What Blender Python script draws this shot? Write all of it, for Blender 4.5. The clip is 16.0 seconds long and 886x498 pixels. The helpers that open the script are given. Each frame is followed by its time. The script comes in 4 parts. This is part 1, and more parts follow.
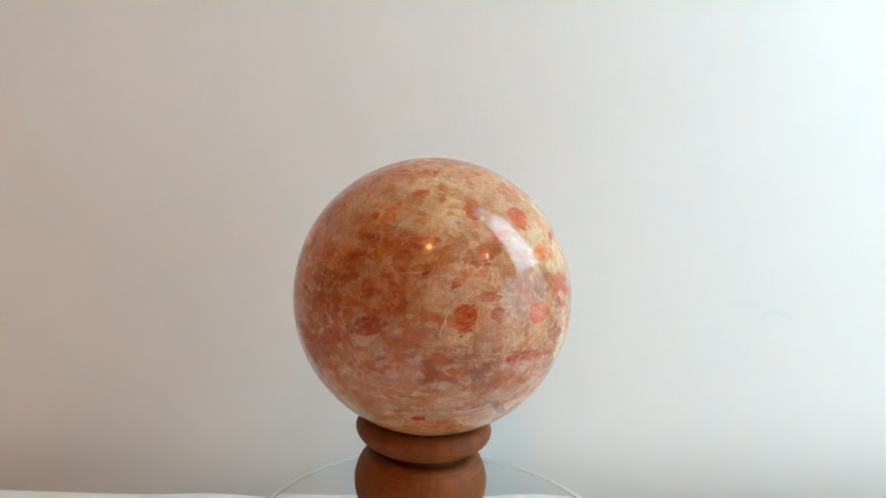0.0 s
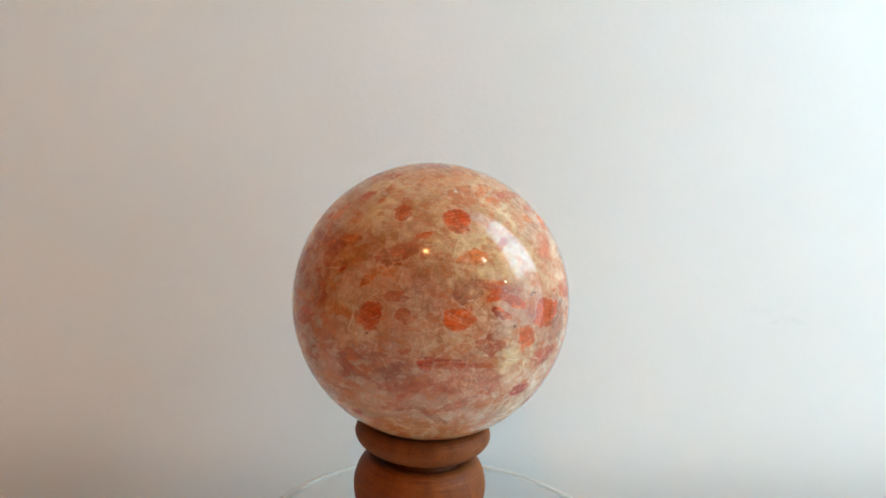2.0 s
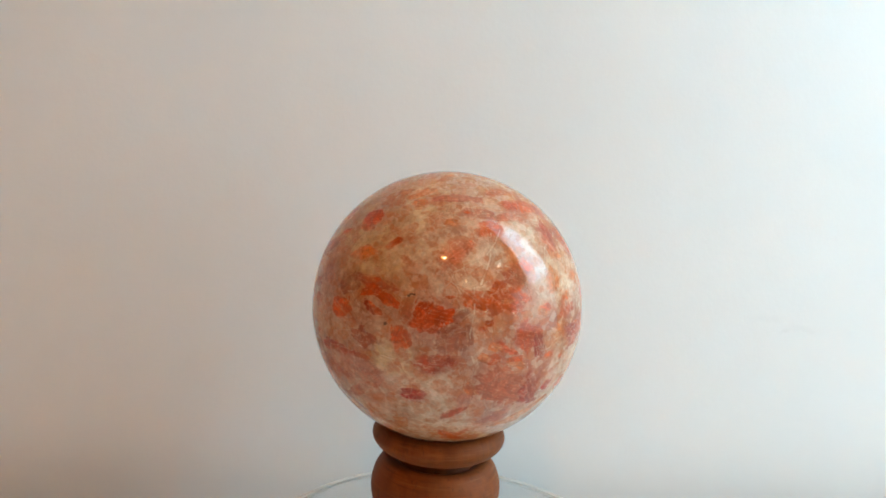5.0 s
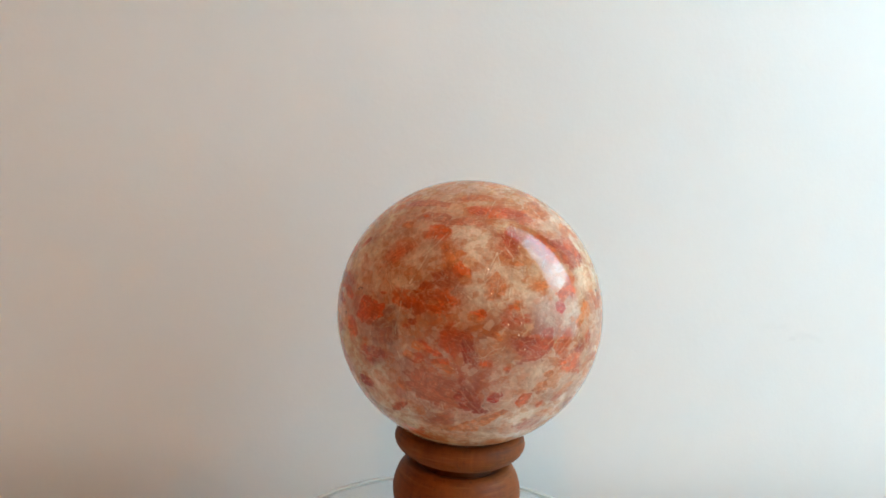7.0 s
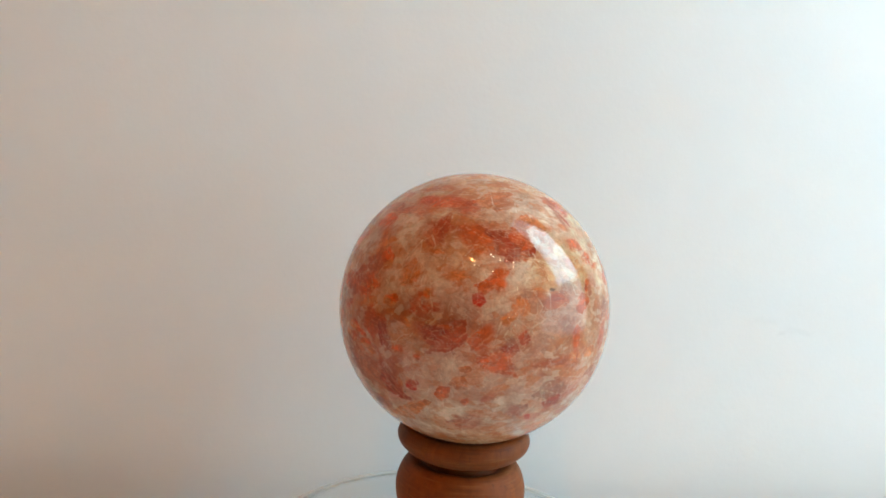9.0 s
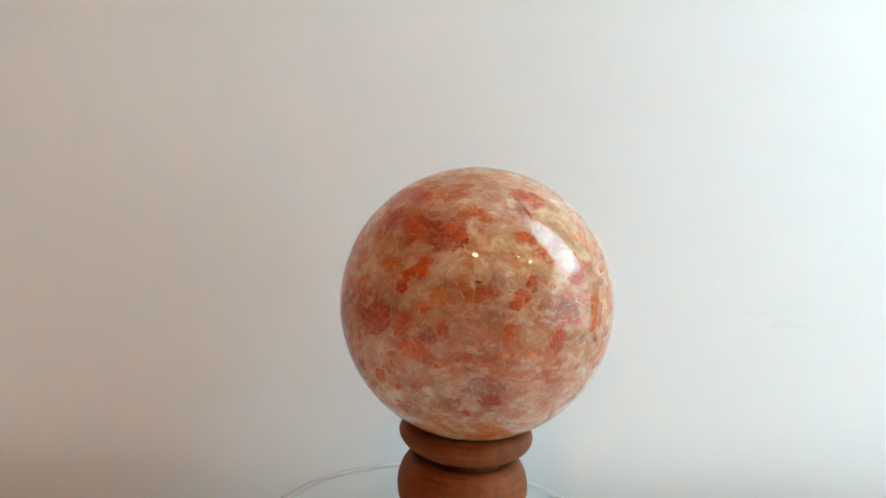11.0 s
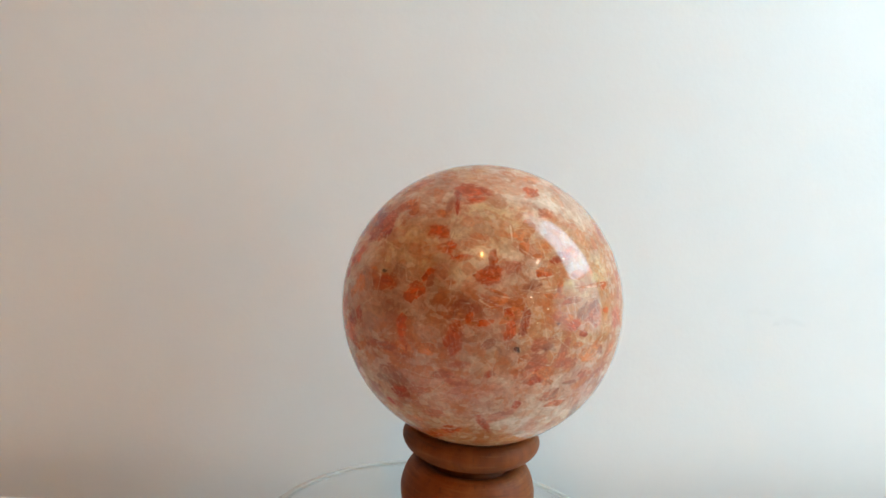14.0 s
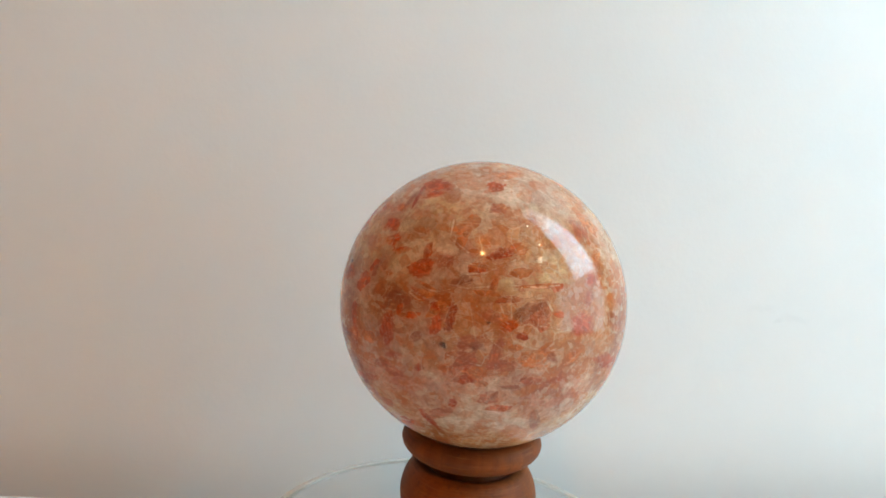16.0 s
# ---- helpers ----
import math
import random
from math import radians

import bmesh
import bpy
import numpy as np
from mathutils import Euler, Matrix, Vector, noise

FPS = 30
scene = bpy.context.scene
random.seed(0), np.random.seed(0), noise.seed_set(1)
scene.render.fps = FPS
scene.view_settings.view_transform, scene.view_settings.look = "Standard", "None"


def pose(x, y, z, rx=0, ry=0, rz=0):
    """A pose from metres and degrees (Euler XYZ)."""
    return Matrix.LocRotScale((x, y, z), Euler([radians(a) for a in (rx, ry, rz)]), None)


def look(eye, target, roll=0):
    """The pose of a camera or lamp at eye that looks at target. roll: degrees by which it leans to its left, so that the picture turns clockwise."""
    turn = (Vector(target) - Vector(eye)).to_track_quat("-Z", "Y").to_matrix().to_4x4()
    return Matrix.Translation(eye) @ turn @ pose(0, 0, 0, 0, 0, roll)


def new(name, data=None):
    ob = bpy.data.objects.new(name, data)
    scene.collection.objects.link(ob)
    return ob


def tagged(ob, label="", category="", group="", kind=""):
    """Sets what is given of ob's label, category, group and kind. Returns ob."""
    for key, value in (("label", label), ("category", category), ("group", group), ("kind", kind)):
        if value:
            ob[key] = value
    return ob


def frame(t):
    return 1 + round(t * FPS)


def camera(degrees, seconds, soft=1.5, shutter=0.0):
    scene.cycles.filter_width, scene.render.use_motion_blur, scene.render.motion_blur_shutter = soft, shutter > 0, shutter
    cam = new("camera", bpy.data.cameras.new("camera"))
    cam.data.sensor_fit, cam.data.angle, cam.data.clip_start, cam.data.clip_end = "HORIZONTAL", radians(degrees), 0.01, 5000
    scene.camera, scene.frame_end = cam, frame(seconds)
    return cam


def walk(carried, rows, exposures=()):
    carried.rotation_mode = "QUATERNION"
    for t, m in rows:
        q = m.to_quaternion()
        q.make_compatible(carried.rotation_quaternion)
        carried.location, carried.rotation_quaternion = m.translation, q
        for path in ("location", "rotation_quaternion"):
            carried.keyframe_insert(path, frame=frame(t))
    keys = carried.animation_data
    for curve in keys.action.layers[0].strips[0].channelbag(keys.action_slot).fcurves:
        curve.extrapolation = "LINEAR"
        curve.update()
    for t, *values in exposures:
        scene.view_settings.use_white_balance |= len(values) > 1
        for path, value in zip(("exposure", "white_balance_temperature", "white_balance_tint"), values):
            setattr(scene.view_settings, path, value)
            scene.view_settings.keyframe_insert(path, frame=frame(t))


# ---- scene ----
Z0 = 0.845  # height of the ball's centre over the floor


def aim(x, y, z, pan, tilt, roll):
    """Pose of the hand-held camera: metres from the turntable's axis and the ball's centre, degrees."""
    p, t = radians(pan), radians(tilt)
    eye = Vector((x, y, z + Z0))
    way = Vector((-math.sin(p) * math.cos(t), math.cos(p) * math.cos(t), math.sin(t)))
    return look(eye, eye + way, roll)


cam = camera(68.11, 16.0, soft=1.7)
walk(cam, [
    (0.0, aim(-0.0007, -0.1946, 0.0334, 0.82, -5.91, 3.80)),
    (0.5, aim(-0.0006, -0.1938, 0.0340, 1.04, -5.65, 3.75)),
    (1.0, aim(-0.0000, -0.1929, 0.0339, 1.42, -5.55, 3.70)),
    (1.5, aim(0.0002, -0.1922, 0.0339, 1.65, -5.55, 3.66)),
    (2.0, aim(0.0006, -0.1916, 0.0337, 1.58, -5.56, 3.68)),
    (2.5, aim(0.0008, -0.1913, 0.0335, 1.61, -5.98, 3.70)),
    (3.0, aim(0.0007, -0.1910, 0.0335, 1.77, -6.29, 3.69)),
    (3.5, aim(0.0010, -0.1908, 0.0337, 2.00, -5.91, 3.68)),
    (4.0, aim(0.0005, -0.1905, 0.0335, 1.86, -5.15, 3.68)),
    (6.5, aim(-0.0002, -0.1914, 0.0350, 2.72, -4.98, 3.91)),
    (7.0, aim(-0.0006, -0.1921, 0.0345, 2.71, -4.60, 3.94)),
    (7.5, aim(-0.0005, -0.1917, 0.0340, 2.64, -4.38, 3.97)),
    (8.0, aim(-0.0003, -0.1911, 0.0337, 2.45, -4.55, 3.98)),
    (8.5, aim(-0.0006, -0.1901, 0.0332, 2.12, -4.89, 4.00)),
    (9.0, aim(-0.0006, -0.1897, 0.0330, 1.78, -4.76, 4.03)),
    (11.5, aim(0.0007, -0.1901, 0.0331, 1.38, -5.47, 3.92)),
    (12.0, aim(0.0010, -0.1897, 0.0330, 1.57, -5.57, 3.92)),
    (12.5, aim(0.0010, -0.1898, 0.0331, 1.69, -5.57, 3.92)),
    (13.0, aim(0.0011, -0.1900, 0.0332, 1.64, -5.62, 3.93)),
    (13.5, aim(0.0006, -0.1899, 0.0331, 1.54, -5.57, 3.96)),
    (14.0, aim(-0.0001, -0.1900, 0.0333, 1.49, -5.55, 4.01)),
    (14.5, aim(-0.0005, -0.1899, 0.0332, 1.37, -5.69, 4.03)),
    (15.0, aim(-0.0010, -0.1894, 0.0334, 1.36, -5.81, 4.00)),
    (15.5, aim(-0.0018, -0.1892, 0.0336, 1.24, -5.79, 3.97)),
    (16.0, aim(-0.0024, -0.1890, 0.0335, 1.18, -5.85, 3.95)),
], exposures=[(0.0, 0.26, 7550, 13), (16.0, 0.26, 7550, 13)])

# ---- light ----
world = bpy.data.worlds.new("sky")
scene.world = world
world.use_nodes = True
wn = world.node_tree
sky = wn.nodes.new("ShaderNodeTexSky")
sky.sky_type, sky.sun_disc = "NISHITA", False
sky.sun_elevation, sky.sun_rotation = radians(38), radians(140)
wn.nodes["Background"].inputs["Strength"].default_value = 0.08
wn.links.new(sky.outputs["Color"], wn.nodes["Background"].inputs["Color"])


def area_lamp(name, at, target, width, height, watts, colour):
    lamp = bpy.data.lights.new(name, "AREA")
    lamp.shape, lamp.size, lamp.size_y = "RECTANGLE", width, height
    lamp.energy, lamp.color = watts, colour
    ob = new(name, lamp)
    ob.matrix_world = look(at, target)
    return ob


# daylight: a tall window beside the table: bright sky in the middle, dimmer cloud at the top; the lowest lamp is added
# fill
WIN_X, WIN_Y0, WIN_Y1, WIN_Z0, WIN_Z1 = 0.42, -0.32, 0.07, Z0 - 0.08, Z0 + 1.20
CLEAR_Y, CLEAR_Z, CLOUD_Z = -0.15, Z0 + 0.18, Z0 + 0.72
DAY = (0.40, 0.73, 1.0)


def opening_lamp(name, y0, y1, z0, z1, radiance):
    cy, cz = (y0 + y1) / 2, (z0 + z1) / 2
    area_lamp(name, (WIN_X + 0.06, cy, cz), (0, cy, cz), y1 - y0, z1 - z0, radiance * math.pi * (y1 - y0) * (z1 - z0), DAY)


opening_lamp("window_daylight", CLEAR_Y, WIN_Y1, CLEAR_Z, CLOUD_Z, 12.4)
opening_lamp("cloud_daylight", CLEAR_Y, WIN_Y1, CLOUD_Z, WIN_Z1, 4.5)
# weak fill lamp added low in the opening to brighten table and lower wall
opening_lamp("low_fill", WIN_Y0, WIN_Y1, WIN_Z0, CLEAR_Z, 3.0)

CEIL = 2.45


# ---- materials ----
def material(name, rough=0.5, metal=0.0):
    m = bpy.data.materials.new(name)
    m.use_nodes = True
    b = m.node_tree.nodes["Principled BSDF"]
    b.inputs["Roughness"].default_value, b.inputs["Metallic"].default_value = rough, metal
    return m, m.node_tree, b


def node(tree, kind, **values):
    n = tree.nodes.new("ShaderNode" + kind)
    for key, value in values.items():
        n.inputs[key].default_value = value
    return n


def math_node(tree, op, a, b=None, c=None, clamp=False):
    n = tree.nodes.new("ShaderNodeMath")
    n.operation, n.use_clamp = op, clamp
    for slot, v in zip(n.inputs, (a, b, c)):
        if v is None:
            continue
        if isinstance(v, (int, float)):
            slot.default_value = v
        else:
            tree.links.new(v, slot)
    return n.outputs[0]


def mix(tree, factor, a, b, blend="MIX"):
    n = tree.nodes.new("ShaderNodeMix")
    n.data_type, n.blend_type, n.clamp_factor = "RGBA", blend, True
    for slot, v in ((n.inputs[0], factor), (n.inputs[6], a), (n.inputs[7], b)):
        if isinstance(v, (int, float)):
            slot.default_value = v
        elif isinstance(v, tuple):
            slot.default_value = (*v, 1)
        else:
            tree.links.new(v, slot)
    return n.outputs[2]


def step(tree, value, lo, hi, to0=0.0, to1=1.0):
    n = tree.nodes.new("ShaderNodeMapRange")
    n.interpolation_type = "SMOOTHSTEP"
    n.inputs[1].default_value, n.inputs[2].default_value = lo, hi
    n.inputs[3].default_value, n.inputs[4].default_value = to0, to1
    tree.links.new(value, n.inputs[0])
    return n.outputs[0]


def noise_at(tree, vector, scale, detail=3.0, rough=0.55, distortion=0.0):
    n = node(tree, "TexNoise", Scale=scale, Detail=detail, Roughness=rough, Distortion=distortion)
    tree.links.new(vector, n.inputs["Vector"])
    return n


def bump(tree, shader, height, strength, distance):
    n = node(tree, "Bump", Strength=strength, Distance=distance)
    tree.links.new(height, n.inputs["Height"])
    tree.links.new(n.outputs[0], shader.inputs["Normal"])


def paint_material(name, colour, stain=None):
    """Painted plaster: fine roller grain, faint uneven patches; stain: place of a faint grey scuff."""
    m, t, b = material(name, 0.75)
    co = t.nodes.new("ShaderNodeTexCoord").outputs["Object"]
    big = noise_at(t, co, 4.0, 2.0).outputs[0]
    mid = noise_at(t, co, 45.0, 4.0, 0.6).outputs[0]
    tone = mix(t, step(t, big, 0.35, 0.65), tuple(c * 0.965 for c in colour), colour)
    tone = mix(t, step(t, mid, 0.3, 0.75, 0.0, 0.12), tone, tuple(c * 0.86 for c in colour))
    if stain:
        for at, size, strength in stain:
            shift = node(t, "Mapping", Location=at, Scale=size)
            shift.vector_type = "TEXTURE"
            wob = noise_at(t, co, 160.0, 3.0)
            push = t.nodes.new("ShaderNodeVectorMath")
            push.operation = "MULTIPLY_ADD"
            t.links.new(wob.outputs[1], push.inputs[0])
            push.inputs[1].default_value = (0.008, 0.0, 0.008)
            t.links.new(co, push.inputs[2])
            t.links.new(push.outputs[0], shift.inputs["Vector"])
            far = t.nodes.new("ShaderNodeVectorMath")
            far.operation = "LENGTH"
            t.links.new(shift.outputs[0], far.inputs[0])
            tone = mix(t, step(t, far.outputs[1], 0.2, 1.0, strength, 0.0), tone, (0.40, 0.39, 0.38))
    t.links.new(tone, b.inputs["Base Color"])
    fine = noise_at(t, co, 420.0, 3.0, 0.6).outputs[0]
    bump(t, b, math_node(t, "MULTIPLY_ADD", mid, 1.5, fine), 0.09, 0.0008)
    return m


def cloth_material():
    m, t, b = material("white_cloth", 0.85)
    co = t.nodes.new("ShaderNodeTexCoord").outputs["Object"]
    w1 = node(t, "TexWave", Scale=520.0, Distortion=0.4)
    t.links.new(co, w1.inputs["Vector"])
    w2 = node(t, "TexWave", Scale=520.0, Distortion=0.4)
    w2.bands_direction = "Y"
    t.links.new(co, w2.inputs["Vector"])
    weave = math_node(t, "MULTIPLY", w1.outputs[1], w2.outputs[1])
    big = noise_at(t, co, 18.0, 3.0).outputs[0]
    tone = mix(t, step(t, big, 0.3, 0.7), (0.82, 0.80, 0.77), (0.87, 0.855, 0.83))
    t.links.new(tone, b.inputs["Base Color"])
    bump(t, b, weave, 0.25, 0.0004)
    return m


def wood_material():
    """Oiled turned hardwood: long grain along the axis, fine lathe rings, darker pores."""
    m, t, b = material("turned_wood", 0.42)
    co = t.nodes.new("ShaderNodeTexCoord").outputs["Object"]
    long = node(t, "Mapping", Scale=(1.0, 1.0, 0.12))
    t.links.new(co, long.inputs["Vector"])
    grain = noise_at(t, long.outputs[0], 210.0, 5.0, 0.65, 0.6).outputs[0]
    blotch = noise_at(t, co, 55.0, 3.0).outputs[0]
    pores = noise_at(t, long.outputs[0], 900.0, 2.0).outputs[0]
    flat = node(t, "Mapping", Scale=(0.05, 0.05, 1.0))
    t.links.new(co, flat.inputs["Vector"])
    rings = noise_at(t, flat.outputs[0], 1500.0, 3.0, 0.7).outputs[0]
    tone = mix(t, step(t, grain, 0.3, 0.7), (0.195, 0.043, 0.009), (0.27, 0.066, 0.014))
    tone = mix(t, step(t, blotch, 0.4, 0.75, 0.0, 0.5), tone, (0.11, 0.029, 0.009))
    tone = mix(t, step(t, pores, 0.60, 0.72, 0.0, 0.45), tone, (0.075, 0.027, 0.012))
    tone = mix(t, step(t, rings, 0.52, 0.70, 0.0, 0.45), tone, (0.29, 0.110, 0.036))
    tone = mix(t, step(t, rings, 0.30, 0.45, 0.5, 0.0), tone, (0.10, 0.027, 0.008))
    t.links.new(tone, b.inputs["Base Color"])
    t.links.new(step(t, grain, 0.2, 0.8, 0.48, 0.62), b.inputs["Roughness"])
    b.inputs["Specular IOR Level"].default_value = 0.16
    bump(t, b, math_node(t, "MULTIPLY_ADD", rings, 0.8, grain), 0.18, 0.0003)
    return m


def clear_material():
    m, t, b = material("clear_acrylic", 0.03)
    b.inputs["Transmission Weight"].default_value = 1.0
    b.inputs["IOR"].default_value = 1.25
    b.inputs["Base Color"].default_value = (0.97, 0.98, 0.98, 1)
    return m


def frosted_material():
    m, t, b = material("frosted_acrylic", 0.45)
    b.inputs["Transmission Weight"].default_value = 0.65
    b.inputs["IOR"].default_value = 1.03
    b.inputs["Base Color"].default_value = (0.92, 0.87, 0.81, 1)
    return m


def glow_material(name, colour, strength):
    m, t, b = material(name, 0.4)
    b.inputs["Base Color"].default_value = (0.8, 0.8, 0.8, 1)
    b.inputs["Emission Color"].default_value = (*colour, 1)
    b.inputs["Emission Strength"].default_value = strength
    return m


def attribute(tree, name):
    n = tree.nodes.new("ShaderNodeAttribute")
    n.attribute_name = name
    return n


def pushed(tree, place, by, amount):
    """A place moved by a noise colour, so that what is drawn there gets ragged outlines."""
    n = tree.nodes.new("ShaderNodeVectorMath")
    n.operation = "MULTIPLY_ADD"
    tree.links.new(by, n.inputs[0])
    n.inputs[1].default_value = (amount, amount, amount)
    tree.links.new(place, n.inputs[2])
    return n.outputs[0]


def split(tree, colour):
    n = tree.nodes.new("ShaderNodeSeparateColor")
    tree.links.new(colour, n.inputs[0])
    return n.outputs


def cells(tree, place, scale, feature="F1"):
    n = node(tree, "TexVoronoi", Scale=scale)
    n.feature = feature
    tree.links.new(place, n.inputs["Vector"])
    return n


def scaled(tree, colour, factor):
    """A colour made lighter or darker by a factor."""
    n = tree.nodes.new("ShaderNodeVectorMath")
    n.operation = "SCALE"
    tree.links.new(colour, n.inputs[0])
    tree.links.new(factor, n.inputs["Scale"])
    return n.outputs[0]


def stone_material():
    """Polished sunstone: milky feldspar grains, orange plates with cleavage lines, pale healed cracks, copper glitter."""
    m, t, b = material("polished_sunstone", 0.06)
    co = t.nodes.new("ShaderNodeTexCoord").outputs["Object"]
    wob = noise_at(t, co, 230.0, 4.0, 0.6).outputs[1]
    wp = pushed(t, co, wob, 0.0022)
    wp2 = pushed(t, co, wob, 0.0009)
    lean = node(t, "Mapping", Rotation=(0.5, 0.35, 0.6), Scale=(0.6, 0.8, 1.0))
    t.links.new(wp2, lean.inputs["Vector"])
    lean2 = node(t, "Mapping", Rotation=(-0.6, 0.9, 0.2), Scale=(0.5, 0.9, 1.0))
    t.links.new(wp2, lean2.inputs["Vector"])
    mottle = noise_at(t, wp, 120.0, 8.0, 0.66, 0.5).outputs[0]
    cloud = noise_at(t, co, 75.0, 3.0, 0.5).outputs[0]
    mid = noise_at(t, wp, 210.0, 4.0, 0.6).outputs[0]
    fine = noise_at(t, co, 950.0, 4.0, 0.7).outputs[0]

    # feldspar ground
    ground = attribute(t, "zone").outputs["Color"]
    tint = mix(t, step(t, mottle, 0.33, 0.66), (0.72, 0.53, 0.43), (1.18, 1.25, 1.28))
    ground = mix(t, 1.0, ground, tint, "MULTIPLY")
    grain = split(t, cells(t, lean.outputs[0], 340.0).outputs["Color"])
    small = split(t, cells(t, lean2.outputs[0], 800.0).outputs["Color"])
    ground = mix(t, step(t, grain[0], 0.66, 0.86, 0.0, 0.52), ground, (0.54, 0.15, 0.045))
    ground = mix(t, step(t, grain[1], 0.60, 0.95, 0.0, 0.24), ground, (0.68, 0.47, 0.32))
    ground = mix(t, step(t, grain[2], 0.80, 0.94, 0.0, 0.30), ground, (0.36, 0.14, 0.075))
    ground = mix(t, step(t, small[0], 0.76, 0.90, 0.0, 0.5), ground, (0.50, 0.14, 0.045))
    ground = mix(t, step(t, small[1], 0.72, 0.90, 0.0, 0.34), ground, (0.70, 0.50, 0.34))
    rust = noise_at(t, pushed(t, co, wob, 0.0035), 175.0, 6.0, 0.7).outputs[0]
    ground = mix(t, step(t, rust, 0.52, 0.64, 0.0, 0.66), ground, (0.50, 0.13, 0.045))
    ground = mix(t, step(t, rust, 0.30, 0.44, 0.5, 0.0), ground, (0.72, 0.52, 0.37))
    milk = step(t, cloud, 0.50, 0.72, 0.0, 0.28)
    ground = mix(t, milk, ground, (0.66, 0.45, 0.33))

    # plates
    seam = attribute(t, "seam").outputs["Fac"]
    depth = attribute(t, "strength").outputs["Fac"]
    streak = attribute(t, "streak").outputs["Fac"]
    ragged = math_node(t, "MULTIPLY_ADD", math_node(t, "SUBTRACT", mid, 0.5), 0.55, seam)
    ragged = math_node(t, "MULTIPLY_ADD", math_node(t, "SUBTRACT", fine, 0.5), 0.5, ragged)
    ragged = math_node(t, "MULTIPLY_ADD", math_node(t, "SUBTRACT", grain[2], 0.5), 0.45, ragged)
    sharp = step(t, ragged, 0.88, 1.10, 1.0, 0.0)
    soft = step(t, ragged, 0.55, 1.30, 1.0, 0.0)
    crisp = step(t, cloud, 0.35, 0.54)
    inside = math_node(t, "ADD", math_node(t, "MULTIPLY", sharp, crisp), math_node(t, "MULTIPLY", soft, math_node(t, "SUBTRACT", 1.0, crisp)))
    inside = math_node(t, "MULTIPLY", inside, depth)
    inside = math_node(t, "MULTIPLY", inside, step(t, mottle, 0.50, 0.72, 1.0, 0.6))
    inside = math_node(t, "MULTIPLY", inside, step(t, fine, 0.50, 0.75, 1.0, 0.7))
    plate = attribute(t, "tone").outputs["Color"]
    plate = scaled(t, plate, step(t, small[2], 0.0, 1.0, 0.78, 1.22))
    plate = mix(t, step(t, mottle, 0.34, 0.52, 0.55, 0.0), plate, (0.27, 0.05, 0.02))
    wave = math_node(t, "SINE", math_node(t, "MULTIPLY_ADD", mid, 7.0, streak))
    lines = math_node(t, "MULTIPLY", step(t, wave, 0.80, 1.0, 0.0, 0.42), step(t, fine, 0.40, 0.56))
    plate = mix(t, lines, plate, (0.66, 0.33, 0.17))
    dents = math_node(t, "MULTIPLY", step(t, wave, -1.0, -0.75, 0.5, 0.0), step(t, fine, 0.44, 0.58))
    plate = mix(t, dents, plate, (0.24, 0.045, 0.02))
    # the plates' colour bleeds into the milky stone round them
    halo = attribute(t, "halo")
    ground = mix(t, math_node(t, "MULTIPLY", halo.outputs["Alpha"], step(t, mottle, 0.36, 0.62, 1.0, 0.25)), ground, halo.outputs["Color"])
    colour = mix(t, inside, ground, plate)
    # broken pale rims round the plates
    rim = step(t, math_node(t, "ABSOLUTE", math_node(t, "SUBTRACT", ragged, 1.06)), 0.02, 0.11, 1.0, 0.0)
    rim = math_node(t, "MULTIPLY", math_node(t, "MULTIPLY", rim, depth), step(t, cloud, 0.48, 0.62, 0.0, 0.26))
    colour = mix(t, rim, colour, (0.72, 0.55, 0.38))

    # fine fractures, pale where they are healed and brown where dirt has gone in
    torn = noise_at(t, wp2, 150.0, 7.0, 0.62, 1.0).outputs[0]
    pale_line = step(t, math_node(t, "ABSOLUTE", math_node(t, "SUBTRACT", torn, 0.52)), 0.002, 0.016, 1.0, 0.0)
    colour = mix(t, math_node(t, "MULTIPLY", pale_line, step(t, rust, 0.42, 0.58, 0.26, 0.06)), colour, (0.74, 0.58, 0.42))
    dark_line = step(t, math_node(t, "ABSOLUTE", math_node(t, "SUBTRACT", torn, 0.455)), 0.002, 0.014, 1.0, 0.0)
    colour = mix(t, math_node(t, "MULTIPLY", dark_line, step(t, cloud, 0.44, 0.62, 0.05, 0.4)), colour, (0.24, 0.07, 0.03))

    # pale healed cracks
    crack_at = math_node(t, "MULTIPLY_ADD", math_node(t, "SUBTRACT", mid, 0.5), 0.8, attribute(t, "crack").outputs["Fac"])
    thread = math_node(t, "MULTIPLY", step(t, math_node(t, "ABSOLUTE", crack_at), 0.04, 0.24, 0.6, 0.0), step(t, mottle, 0.38, 0.56, 0.1, 1.0))
    colour = mix(t, thread, colour, (0.76, 0.62, 0.44))
    lip = step(t, math_node(t, "ABSOLUTE", math_node(t, "SUBTRACT", crack_at, 0.36)), 0.03, 0.16, 0.4, 0.0)
    colour = mix(t, math_node(t, "MULTIPLY", lip, step(t, fine, 0.42, 0.58)), colour, (0.27, 0.09, 0.045))
    for place, scale, lo, hi, amount in ((lean2, 150.0, 0.004, 0.022, 0.42), (lean, 340.0, 0.006, 0.04, 0.26)):
        web = cells(t, place.outputs[0], scale, "DISTANCE_TO_EDGE").outputs["Distance"]
        edge = math_node(t, "MULTIPLY", step(t, web, lo, hi, 1.0, 0.0), step(t, mottle, 0.46, 0.62, 0.0, amount))
        edge = math_node(t, "MULTIPLY", edge, math_node(t, "SUBTRACT", 1.0, math_node(t, "MULTIPLY", inside, 0.75)))
        colour = mix(t, edge, colour, (0.70, 0.54, 0.37))
